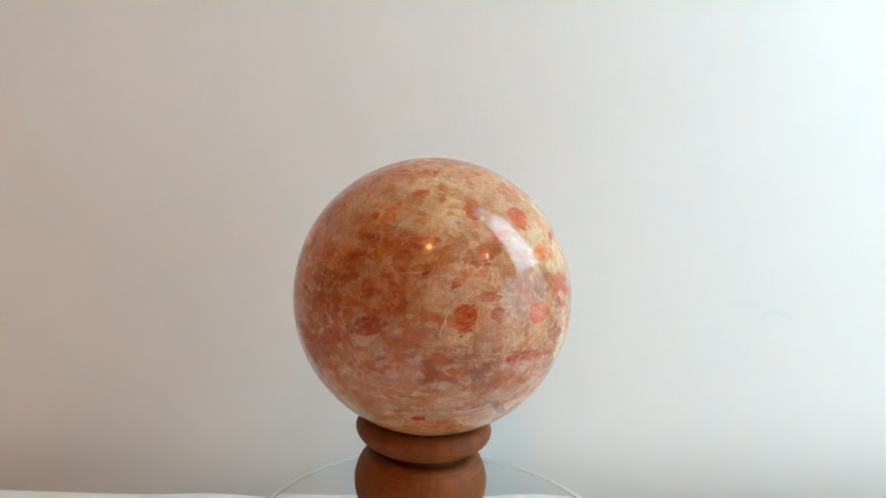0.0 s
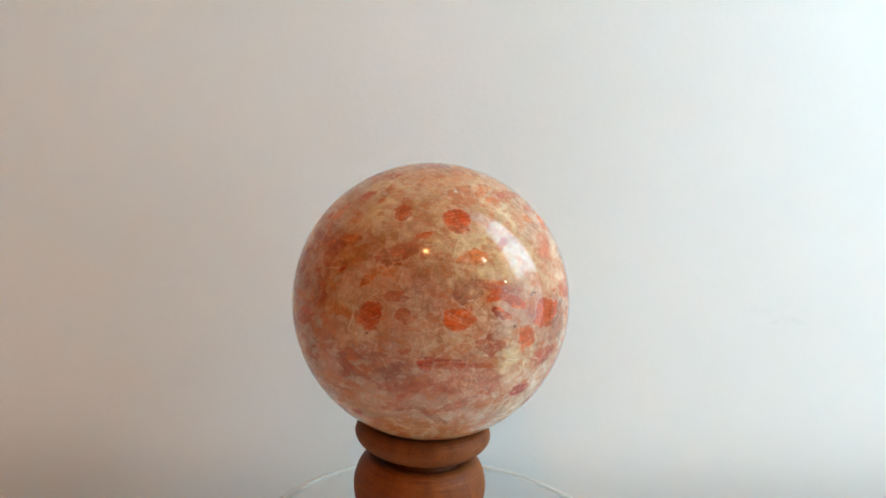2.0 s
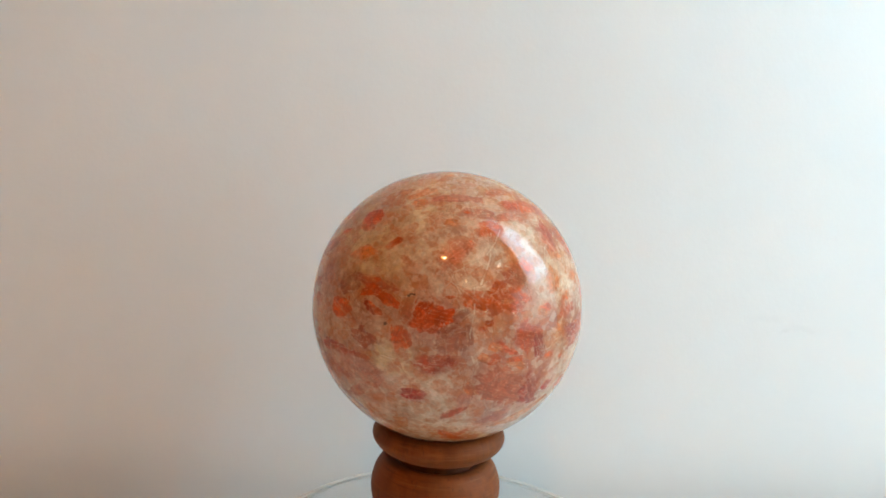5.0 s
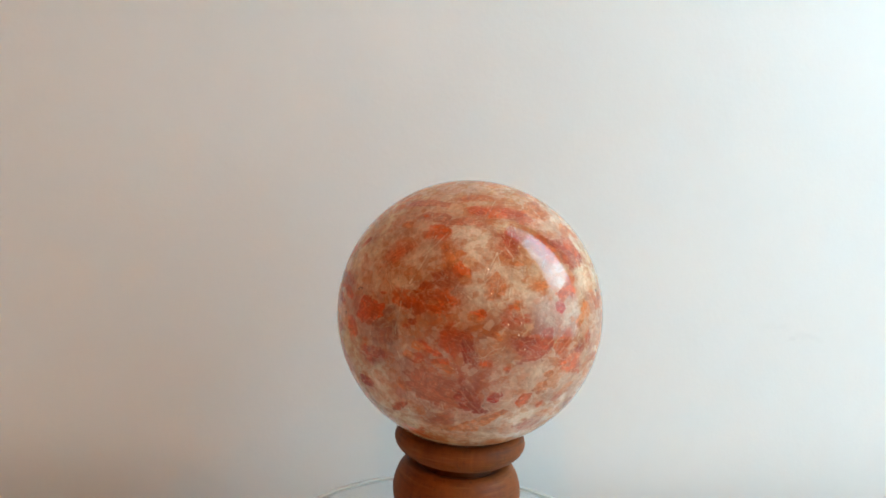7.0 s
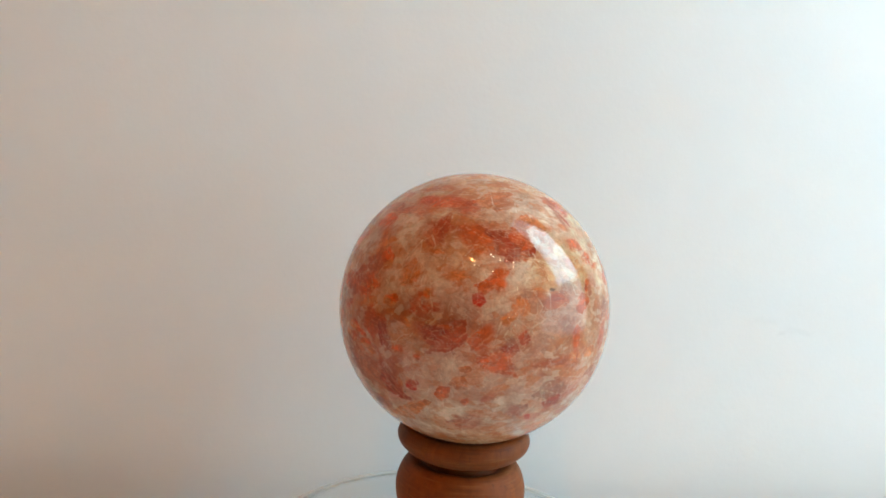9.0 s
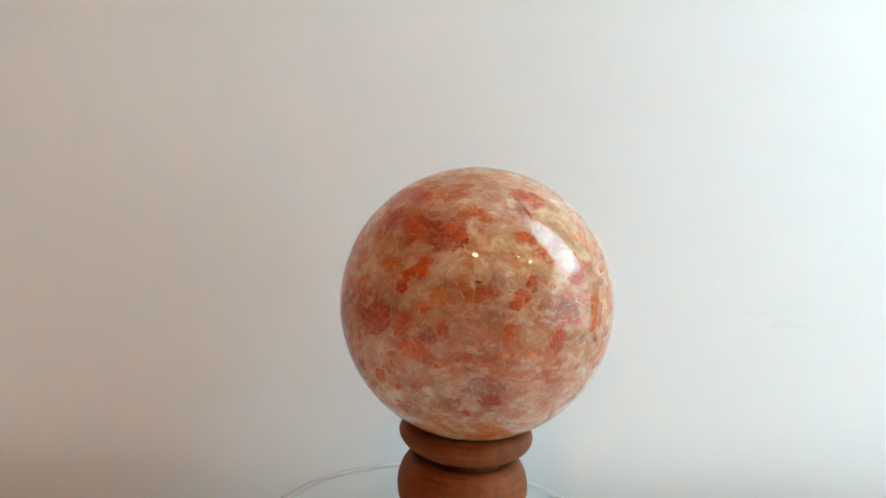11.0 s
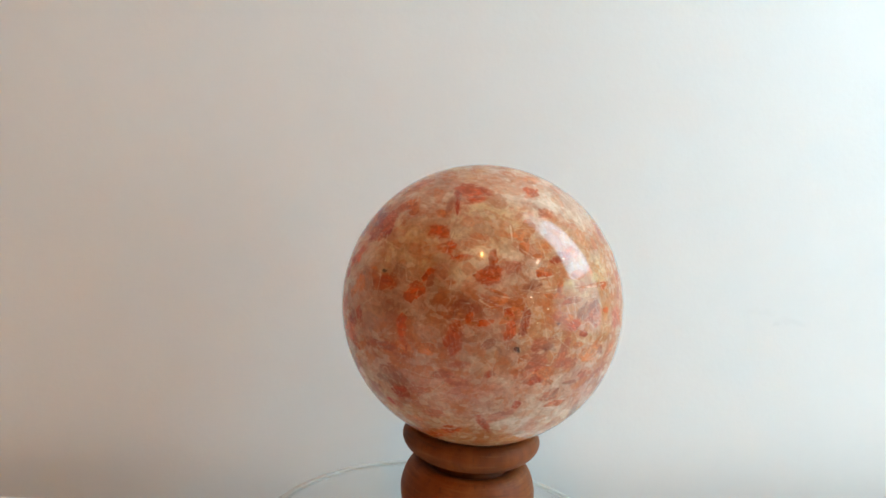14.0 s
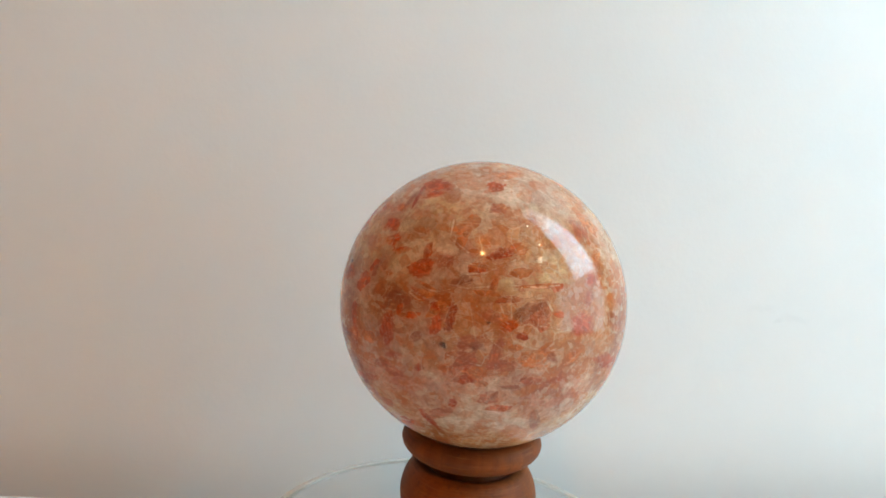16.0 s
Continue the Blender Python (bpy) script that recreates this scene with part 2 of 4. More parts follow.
    colour = scaled(t, colour, step(t, fine, 0.25, 0.75, 0.86, 1.14))

    # dark specks
    pit = cells(t, co, 300.0)
    dark = math_node(t, "MULTIPLY", step(t, split(t, pit.outputs["Color"])[0], 0.978, 0.982), step(t, pit.outputs["Distance"], 0.06, 0.15, 1.0, 0.0))
    colour = mix(t, math_node(t, "MULTIPLY", dark, 0.6), colour, (0.10, 0.05, 0.03))

    # copper glitter: tiny metal flakes that lie at their own angles
    flake = cells(t, co, 1900.0)
    fc = split(t, flake.outputs["Color"])
    shine = math_node(t, "MULTIPLY", step(t, fc[0], 0.955, 0.965), step(t, flake.outputs["Distance"], 0.25, 0.4, 1.0, 0.0))
    shine = math_node(t, "MULTIPLY", shine, step(t, mid, 0.42, 0.6))
    colour = mix(t, math_node(t, "MULTIPLY", shine, 0.7), colour, (0.95, 0.58, 0.30))
    t.links.new(colour, b.inputs["Base Color"])
    t.links.new(math_node(t, "MULTIPLY", shine, 0.6), b.inputs["Metallic"])
    turn = t.nodes.new("ShaderNodeVectorMath")
    turn.operation = "MULTIPLY_ADD"
    t.links.new(flake.outputs["Color"], turn.inputs[0])
    turn.inputs[1].default_value = (0.9, 0.9, 0.9)
    turn.inputs[2].default_value = (-0.45, -0.45, -0.45)
    added = t.nodes.new("ShaderNodeVectorMath")
    t.links.new(t.nodes.new("ShaderNodeNewGeometry").outputs["Normal"], added.inputs[0])
    t.links.new(scaled(t, turn.outputs[0], shine), added.inputs[1])
    unit = t.nodes.new("ShaderNodeVectorMath")
    unit.operation = "NORMALIZE"
    t.links.new(added.outputs[0], unit.inputs[0])
    t.links.new(unit.outputs[0], b.inputs["Normal"])
    b.inputs["IOR"].default_value = 1.40
    b.inputs["Roughness"].default_value = 0.075
    b.inputs["Subsurface Weight"].default_value = 0.35
    b.inputs["Subsurface Radius"].default_value = (1.0, 0.55, 0.35)
    b.inputs["Subsurface Scale"].default_value = 0.0014
    return m


WALL_PAINT = paint_material("wall_paint", (0.80, 0.785, 0.765), [
    ((0.160, 0.0, Z0 - 0.0137), (0.0098, 1.0, 0.0030), 0.07), ((0.152, 0.0, Z0 - 0.015), (0.0035, 1.0, 0.0017), 0.09),
    ((0.144, 0.0, Z0 - 0.010), (0.011, 1.0, 0.0027), 0.05)])
ROOM_PAINT = paint_material("room_paint", (0.62, 0.42, 0.22))
CEILING_PAINT = paint_material("ceiling_paint", (0.80, 0.70, 0.56))
CLOTH = cloth_material()
WOOD = wood_material()
FROSTED = frosted_material()
CLEAR = clear_material()
STONE = stone_material()
FRAME_WHITE = paint_material("frame_paint", (0.80, 0.80, 0.79))


def floor_material():
    m, t, b = material("oak_floor", 0.4)
    co = t.nodes.new("ShaderNodeTexCoord").outputs["Object"]
    stretch = node(t, "Mapping", Scale=(0.12, 1.0, 1.0))
    t.links.new(co, stretch.inputs["Vector"])
    g1 = noise_at(t, stretch.outputs[0], 40.0, 5.0, 0.65).outputs[0]
    t.links.new(mix(t, step(t, g1, 0.3, 0.7), (0.30, 0.20, 0.12), (0.40, 0.28, 0.18)), b.inputs["Base Color"])
    return m


OAK = floor_material()


# ---- mesh helpers ----
def part(name, bm, mat, parent=None, label="", smooth=False):
    me = bpy.data.meshes.new(name)
    bm.normal_update()
    bm.to_mesh(me)
    bm.free()
    me.materials.append(mat)
    if smooth:
        me.polygons.foreach_set("use_smooth", [True] * len(me.polygons))
    ob = new(name, me)
    if parent:
        ob.parent = parent
    if label:
        ob["label"] = label
    return ob


def box(x0, x1, y0, y1, z0, z1, bevel=0.0, bm=None):
    bm = bm or bmesh.new()
    made = bmesh.ops.create_cube(bm, size=1.0, matrix=Matrix.LocRotScale(
        ((x0 + x1) / 2, (y0 + y1) / 2, (z0 + z1) / 2), None, (x1 - x0, y1 - y0, z1 - z0)))
    if bevel:
        edges = {e for v in made["verts"] for e in v.link_edges}
        bmesh.ops.bevel(bm, geom=list(edges), offset=bevel, segments=3, profile=0.5, affect="EDGES")
    return bm


def lathe(profile, sides=96, curved=True):
    """Turned solid from (radius, height) in millimetres, smoothed between the given points if curved."""
    pts = []
    n = len(profile)
    for i in range(n - 1):
        p0, p1, p2, p3 = (Vector(profile[max(0, min(n - 1, i + k))]) for k in (-1, 0, 1, 2))
        for s in range(5 if curved else 1):
            u = s / 5
            q = 0.5 * ((2 * p1) + (p2 - p0) * u + (2 * p0 - 5 * p1 + 4 * p2 - p3) * u ** 2 + (3 * p1 - p0 - 3 * p2 + p3) * u ** 3)
            pts.append((max(q[0], 0.0), q[1]))
    pts.append(tuple(profile[-1]))
    bm = bmesh.new()
    rings = []
    for r, z in pts:
        if r < 0.02:
            rings.append([bm.verts.new((0, 0, z / 1000))])
        else:
            rings.append([bm.verts.new((r / 1000 * math.cos(2 * math.pi * k / sides), r / 1000 * math.sin(2 * math.pi * k / sides), z / 1000)) for k in range(sides)])
    for a, b in zip(rings, rings[1:]):
        for k in range(sides):
            j = (k + 1) % sides
            if len(a) == 1 and len(b) == 1:
                continue
            if len(a) == 1:
                bm.faces.new((a[0], b[k], b[j]))
            elif len(b) == 1:
                bm.faces.new((a[k], b[0], a[j]))
            else:
                bm.faces.new((a[k], b[k], b[j], a[j]))
    bmesh.ops.recalc_face_normals(bm, faces=bm.faces)
    return bm


# ---- the room ----
YAW = 7.0  # the back wall and the table run slightly away from the camera
WALL_Y = 0.092


def build_room():
    wall = part("wall_north", box(-2.6, 1.1, 0.0, 0.12, 0, CEIL), WALL_PAINT)
    wall.matrix_world = pose(0, WALL_Y, 0, 0, 0, YAW)
    tagged(wall, "matte off-white painted plaster wall with a faint grey scuff", "wall", kind="structure")
    # side wall with the tall window opening
    bm = bmesh.new()
    x0, x1 = WIN_X, WIN_X + 0.14
    box(x0, x1, -3.4, WIN_Y0, 0, CEIL, bm=bm)
    box(x0, x1, WIN_Y1, 0.30, 0, CEIL, bm=bm)
    box(x0, x1, WIN_Y0, WIN_Y1, 0, WIN_Z0, bm=bm)
    box(x0, x1, WIN_Y0, WIN_Y1, WIN_Z1, CEIL, bm=bm)
    box(x0, x1, WIN_Y0, CLEAR_Y, CLEAR_Z, WIN_Z1, bm=bm)
    tagged(part("wall_east", bm, ROOM_PAINT), "beige painted wall with a tall narrow window", "wall", kind="structure")
    tagged(part("wall_west", box(-2.52, -2.4, -3.4, 0.0, 0, CEIL), ROOM_PAINT), "plain beige painted wall", "wall", kind="structure")
    tagged(part("wall_south", box(-2.4, WIN_X, -3.52, -3.4, 0, CEIL), ROOM_PAINT), "plain beige painted wall", "wall", kind="structure")
    tagged(part("ceiling", box(-2.6, 1.0, -3.6, 0.6, CEIL, CEIL + 0.1), CEILING_PAINT), "cream painted ceiling", "ceiling", kind="structure")
    tagged(part("floor", box(-2.6, 1.0, -3.6, 0.6, -0.1, 0), OAK), "light oak floor", "floor", kind="structure")
    # window frame round the opening
    win = tagged(new("window_1"), "tall narrow white framed window full of cool daylight", "window", kind="structure")
    for name, b in (("jamb", (x0 - 0.012, x0 + 0.05, WIN_Y0 - 0.03, WIN_Y0 + 0.006, WIN_Z0, WIN_Z1)),
                    ("jamb", (x0 - 0.012, x0 + 0.05, WIN_Y1 - 0.006, WIN_Y1 + 0.03, WIN_Z0, WIN_Z1)),
                    ("sill", (x0 - 0.03, x0 + 0.05, WIN_Y0 - 0.04, WIN_Y1 + 0.04, WIN_Z0 - 0.03, WIN_Z0 + 0.004)),
                    ("head", (x0 - 0.012, x0 + 0.05, WIN_Y0 - 0.03, WIN_Y1 + 0.03, WIN_Z1 - 0.004, WIN_Z1 + 0.03))):
        part(name, box(*b, bevel=0.003), FRAME_WHITE, win)


def build_table():
    """White table under a thin white cloth; its back edge runs parallel to the wall."""
    table = tagged(new("table"), "plain white table standing close to the wall", "table")
    table.matrix_world = pose(0, 0.074, 0, 0, 0, YAW)
    part("tabletop", box(-0.60, 0.385, -0.62, -0.006, 0.722, 0.744, bevel=0.003), FRAME_WHITE, table)
    for lx in (-0.56, 0.32):
        for ly in (-0.58, -0.05):
            part("leg", box(lx - 0.022, lx + 0.022, ly - 0.022, ly + 0.022, 0.0, 0.722, bevel=0.003), FRAME_WHITE, table)
    # cloth: flat on top, rounded over the back edge, slightly ruffled there
    bm = bmesh.new()
    grid = []
    us = [-0.60 + 0.985 * i / 200 for i in range(201)]
    path = [(-0.62 + 0.6 * j / 30, 0.0) for j in range(31)]
    path += [(-0.018 + 0.018 * math.sin(a), -0.018 * 0.5 * (1 - math.cos(a))) for a in [math.pi / 2 * k / 8 for k in range(1, 9)]]
    path += [(0.001, -0.009 - 0.012 * k) for k in range(1, 7)]
    for y, z in path:
        row = []
        edge = max(0.0, 1 + min(0, y) / 0.09)
        for x in us:
            wave = noise.noise((x * 9, y * 5, 3.1)) * 0.004 + noise.noise((x * 26, y * 9, 7.7)) * 0.0014
            lift = 0.0022 * math.exp(-((x + 0.27) / 0.10) ** 2) * edge ** 2
            row.append(bm.verts.new((x, y + wave * edge, 0.7475 + z + (abs(wave) * 0.8 + lift) * edge)))
        grid.append(row)
    for r0, r1 in zip(grid, grid[1:]):
        for k in range(len(us) - 1):
            bm.faces.new((r0[k], r0[k + 1], r1[k + 1], r1[k]))
    cloth = part("tablecloth", bm, CLOTH, smooth=True)
    cloth.matrix_world = pose(0, 0.074, 0, 0, 0, YAW)
    thick = cloth.modifiers.new("thickness", "SOLIDIFY")
    thick.thickness, thick.offset = 0.0012, 0.0
    tagged(cloth, "thin white tablecloth with a slightly ruffled edge on the table", "tablecloth")


DISC_TOP = Z0 - 0.0735


def build_turntable():
    thing = tagged(new("turntable"), "clear acrylic display turntable disc on a small bearing", "turntable")
    thing.matrix_world = pose(0, 0, DISC_TOP)
    part("disc", lathe([(0, 0), (30, 0), (55.2, 0), (55.2, -1.8), (30, -1.8), (0, -1.8)], 160, False), CLEAR, thing, "clear acrylic disc")
    part("rim", lathe([(55.0, 0.1), (55.6, 0.25), (56.5, 0.2), (57.1, -0.2), (57.25, -0.9), (57.1, -1.5), (56.7, -1.85), (55.0, -1.9), (55.0, 0.1)], 160, False), FROSTED, thing, "frosted white rounded rim", True)
    part("bearing", lathe([(0, -2.0), (20, -2.0), (22, -2.4), (22.5, -7), (22.5, -18), (24, -20.5), (25, -22.0), (24, -22.3), (0, -22.3)], 96, False), FRAME_WHITE, thing, "round white bearing", True)
    return thing


def build_stand():
    """Turned wooden ball stand: a cup with a bead rim over a bulb and a foot. Heights from the ball's centre."""
    thing = tagged(new("ball_stand"), "turned reddish-brown wooden stand under the stone ball", "stand")
    thing.matrix_world = pose(0, 0, Z0)
    part("cup", lathe([(0, -41.0), (8, -40.0), (13, -38.4), (15.8, -36.85), (17.2, -36.35), (18.6, -36.7), (19.6, -37.7), (20.15, -39.2), (20.2, -40.1), (19.8, -41.3), (18.9, -42.5), (17.6, -43.6), (16.2, -44.3), (14.6, -44.7), (12.2, -44.9), (11.2, -45.6), (11.0, -47.0), (11.0, -49.4), (0, -49.4)]), WOOD, thing, "bead-rimmed wooden cup", True)
    part("bulb", lathe([(0, -49.2), (8.8, -49.2), (10.8, -48.7), (12.6, -47.6), (14.2, -47.0), (15.8, -47.2), (17.3, -48.3), (18.7, -50.5), (19.6, -53.4), (19.85, -55.6), (19.6, -58.2), (18.9, -60.8), (17.6, -63.4), (16.0, -65.4), (14.6, -66.6), (0, -66.6)]), WOOD, thing, "rounded wooden bulb", True)
    part("foot", lathe([(0, -66.4), (14.4, -66.4), (15.4, -66.9), (18.6, -67.8), (20.8, -69.2), (21.6, -70.8), (21.4, -72.6), (20.6, -73.4), (0, -73.4)]), WOOD, thing, "flared wooden foot", True)
    return thing


# ---- the ball ----
# tones of the plates: colour, how much it covers, spacing of its cleavage lines in millimetres
TONES = {"o": ((0.57, 0.083, 0.015), 0.97, 3.0), "s": ((0.54, 0.068, 0.014), 0.98, 1.0), "r": ((0.40, 0.050, 0.017), 0.95, 2.2), "b": ((0.34, 0.034, 0.013), 0.98, 1.6),
         "t": ((0.39, 0.082, 0.028), 0.84, 4.0), "q": ((0.58, 0.145, 0.040), 0.86, 2.6), "f": ((0.49, 0.112, 0.048), 0.85, 0.9), "p": ((0.47, 0.115, 0.058), 0.76, 3.0),
         "n": ((0.52, 0.180, 0.115), 0.65, 3.0), "m": ((0.30, 0.088, 0.048), 0.72, 2.6), "d": ((0.44, 0.190, 0.115), 0.65, 4.0), "c": ((0.46, 0.028, 0.014), 1.0, 2.0),
         "k": ((0.03, 0.025, 0.02), 1.0, 9.0)}
ZONES = {"w": (0.66, 0.435, 0.31), "y": (0.62, 0.39, 0.20), "a": (0.55, 0.24, 0.105), "t": (0.46, 0.150, 0.058), "b": (0.35, 0.078, 0.031), "n": (0.53, 0.192, 0.120), "v": (0.40, 0.158, 0.10)}
RADIUS = 0.04
crystals, zones, cracks = [], [], []


def towards(lon, lat):
    lo, la = radians(lon), radians(lat)
    return np.array([math.cos(la) * math.cos(lo), math.cos(la) * math.sin(lo), math.sin(la)])


def crystal(lon, lat, long, short, angle, tone):
    """A plate in the stone: longitude and latitude, half axes in millimetres, the long axis's angle to the east, its tone."""
    n, an = towards(lon, lat), radians(angle)
    east = np.array([-math.sin(radians(lon)), math.cos(radians(lon)), 0.0])
    north = np.cross(n, east)
    crystals.append((n, math.cos(an) * east + math.sin(an) * north, -math.sin(an) * east + math.cos(an) * north, long, short, tone))


def zone(lon, lat, wide, high, tone):
    """A broad cloudy part of the stone: longitude and latitude, half width and height in millimetres, its tone."""
    n = towards(lon, lat)
    east = np.array([-math.sin(radians(lon)), math.cos(radians(lon)), 0.0])
    zones.append((n, east * 1000 / wide, np.cross(n, east) * 1000 / high, tone))


def crack(*places):
    """A pale healed crack through the given longitudes and latitudes."""
    points = [towards(lon, lat) * RADIUS * 1000 for lon, lat in places]
    cracks.extend(zip(points, points[1:]))


def stone_pattern():
    zone(-130, 8, 9, 7, "b")
    zone(-105, 6, 7, 4, "t")
    zone(-115, -13, 9, 4, "b")
    zone(-106, 27, 7, 5, "t")
    zone(-97, 17, 4, 4, "t")
    zone(-94, 17, 9, 7, "t")
    zone(-96, -3, 8, 5, "b")
    zone(-80, -16, 9, 4, "b")
    zone(-70, 11, 6, 4, "t")
    zone(-47, 8, 5, 4, "t")
    zone(-62, -21, 7, 4, "n")
    zone(-55, 3, 8, 6, "b")
    zone(-44, -10, 8, 4, "b")
    zone(-65, 18, 9, 6, "t")
    zone(-32, 2, 5, 4, "t")
    zone(-49, -26, 9, 4, "b")
    zone(-25, 13, 4, 4, "t")
    zone(-7, 1, 9, 6, "b")
    zone(30, -5, 8, 5, "b")
    zone(33, -24, 7, 5, "b")
    zone(15, 11, 6, 4, "t")
    zone(57, -2, 5, 4, "t")
    zone(29, -4, 9, 6, "b")
    zone(37, -20, 8, 5, "b")
    zone(57, -2, 6, 4, "b")
    zone(73, 34, 7, 4, "t")
    zone(49, 40, 6, 5, "t")
    zone(68, -0, 7, 6, "b")
    zone(98, 5, 6, 4, "t")
    zone(76, 31, 8, 5, "b")
    zone(102, 11, 6, 4, "t")
    zone(99, -2, 8, 6, "t")
    zone(130, 3, 6, 4, "t")
    zone(108, -25, 8, 4, "b")
    zone(150, 6, 4, 4, "t")
    zone(172, 6, 6, 4, "t")
    zone(123, -2, 8, 6, "t")
    zone(151, 4, 5, 4, "b")
    zone(172, 5, 7, 4, "t")
    zone(-164, 1, 6, 4, "t")
    zone(159, -12, 5, 4, "t")
    zone(168, 27, 4, 4, "t")
    zone(-115, 32, 11, 9, "a")
    zone(-118, 15, 11, 9, "t")
    zone(-123, -3, 11, 9, "b")
    zone(-87, 23, 10, 8, "a")
    zone(-93, 40, 11, 8, "y")
    zone(-84, 7, 10, 7, "y")
    zone(-58, 7, 8, 8, "w")
    zone(-62, -8, 11, 4, "t")
    zone(-102, -21, 11, 8, "n")
    zone(-56, -25, 11, 7, "w")
    zone(-89, -3, 10, 5, "a")
    zone(-36, 20, 11, 6, "y")
    zone(-56, 29, 8, 6, "y")
    zone(-30, 0, 7, 5, "w")
    zone(-50, -5, 11, 4, "y")
    zone(-75, -15, 11, 6, "b")
    zone(-26, -9, 7, 5, "y")
    zone(-52, -20, 11, 6, "n")
    zone(-18, -29, 11, 6, "w")
    zone(-30, 36, 10, 7, "y")
    zone(-9, 33, 11, 7, "w")
    zone(-15, 28, 8, 6, "y")
    zone(-7, 20, 8, 5, "w")
    zone(-20, 41, 9, 9, "y")
    zone(9, 33, 6, 9, "w")
    zone(9, 5, 5, 11, "w")
    zone(-24, -10, 11, 4, "y")
    zone(1, -27, 11, 8, "w")
    zone(-2, -2, 5, 6, "v")
    zone(-45, -22, 11, 7, "n")
    zone(-44, -2, 11, 5, "t")
    zone(18, 9, 9, 8, "w")
    zone(-2, 35, 11, 9, "t")
    zone(-1, 21, 11, 7, "a")
    zone(42, 22, 10, 6, "w")
    zone(36, 36, 7, 6, "w")
    zone(46, -5, 9, 5, "a")
    zone(60, -11, 11, 7, "w")
    zone(52, -35, 11, 8, "w")
    zone(25, -23, 11, 9, "n")
    zone(25, 5, 11, 6, "t")
    zone(-1, -4, 9, 8, "v")
    zone(62, 12, 7, 6, "w")
    zone(56, 27, 11, 7, "a")
    zone(80, 24, 8, 5, "w")
    zone(78, 7, 6, 5, "w")
    zone(98, 8, 10, 8, "v")
    zone(59, 5, 11, 6, "b")
    zone(64, -12, 8, 5, "a")
    zone(84, -23, 11, 8, "w")
    zone(37, -16, 11, 9, "n")
    zone(106, -18, 11, 7, "n")
    zone(100, 45, 11, 7, "w")
    zone(103, 28, 9, 6, "y")
    zone(114, 22, 9, 4, "y")
    zone(98, 1, 11, 8, "t")
    zone(121, 3, 8, 6, "a")
    zone(134, 26, 9, 6, "w")
    zone(123, -18, 11, 7, "n")
    zone(103, -14, 11, 5, "t")
    zone(138, -10, 10, 6, "y")
    zone(157, -22, 11, 6, "w")
    zone(88, -23, 11, 6, "v")
    zone(138, 37, 10, 7, "y")
    zone(130, 25, 8, 5, "y")
    zone(151, 20, 8, 5, "w")
    zone(130, 4, 11, 5, "v")
    zone(160, 2, 11, 6, "a")
    zone(146, -11, 10, 4, "a")
    zone(134, -20, 11, 6, "n")
    zone(163, -29, 11, 6, "w")
    zone(105, 23, 10, 6, "y")
    zone(162, 34, 11, 7, "a")
    zone(175, 20, 11, 4, "y")
    zone(160, 13, 7, 4, "a")
    zone(165, -5, 11, 5, "t")
    zone(-178, 3, 10, 7, "a")
    zone(152, -19, 11, 6, "n")
    zone(-174, -21, 11, 6, "n")
    zone(-156, 8, 9, 10, "t")
    zone(131, -9, 10, 6, "v")
    zone(173, 52, 11, 8, "w")
    crystal(-98.2, 48.5, 2.1, 1.8, 54, "o")
    crystal(-96.7, 62.4, 2.3, 1.9, 6, "o")
    crystal(-120.3, 59.4, 3.7, 2.4, 178, "q")
    crystal(-142.4, 39.4, 3.6, 2.7, 162, "q")
    crystal(-46.5, 38.5, 3.7, 3.3, 28, "s")
    crystal(-41.0, 25.1, 4.0, 1.7, 16, "q")
    crystal(-70.0, 25.9, 4.4, 1.6, 25, "p")
    crystal(-109.5, 38.6, 2.6, 1.4, 61, "q")
    crystal(-108.0, 27.6, 2.5, 0.7, 60, "q")
    crystal(-102.4, 26.0, 2.0, 1.4, 76, "q")
    crystal(-97.3, 25.1, 2.0, 1.1, 90, "p")
    crystal(-91.1, 17.3, 1.0, 0.5, 24, "o")
    crystal(-79.4, 15.4, 2.8, 1.1, 41, "q")
    crystal(-73.4, 18.1, 2.7, 0.9, 172, "q")
    crystal(-68.8, 9.9, 4.3, 1.2, 0, "p")
    crystal(-78.3, 2.6, 3.8, 2.7, 35, "s")
    crystal(-64.5, 4.1, 2.6, 1.9, 174, "f")
    crystal(-31.7, 14.9, 6.0, 1.2, 172, "p")
    crystal(-59.1, 13.8, 2.8, 1.9, 177, "d")
    crystal(-101.9, 15.2, 3.6, 1.4, 171, "t")
    crystal(-110.4, 8.7, 3.2, 1.4, 20, "t")
    crystal(-98.3, 6.3, 1.6, 1.2, 34, "t")
    crystal(-110.1, -3.2, 4.6, 2.1, 22, "r")
    crystal(-130.4, -10.9, 6.4, 2.0, 20, "r")
    crystal(-132.2, 2.2, 5.2, 2.0, 15, "t")
    crystal(-113.9, -11.8, 2.8, 1.1, 13, "p")
    crystal(-45.6, -12.3, 6.4, 1.2, 173, "r")
    crystal(-77.8, -3.6, 0.4, 0.3, 176, "k")
    crystal(-84.5, -13.8, 1.4, 0.6, 2, "q")
    crystal(-75.8, -10.8, 3.9, 1.0, 180, "t")
    crystal(-53.6, -35.5, 6.1, 1.3, 136, "m")
    crystal(-63.7, -26.7, 4.5, 1.2, 46, "p")
    crystal(-80.2, -46.8, 6.7, 3.0, 179, "q")
    crystal(-121.0, 20.2, 4.1, 1.4, 23, "t")
    crystal(-86.4, 53.4, 1.5, 1.3, 76, "q")
    crystal(-86.3, 46.1, 1.2, 1.1, 60, "q")
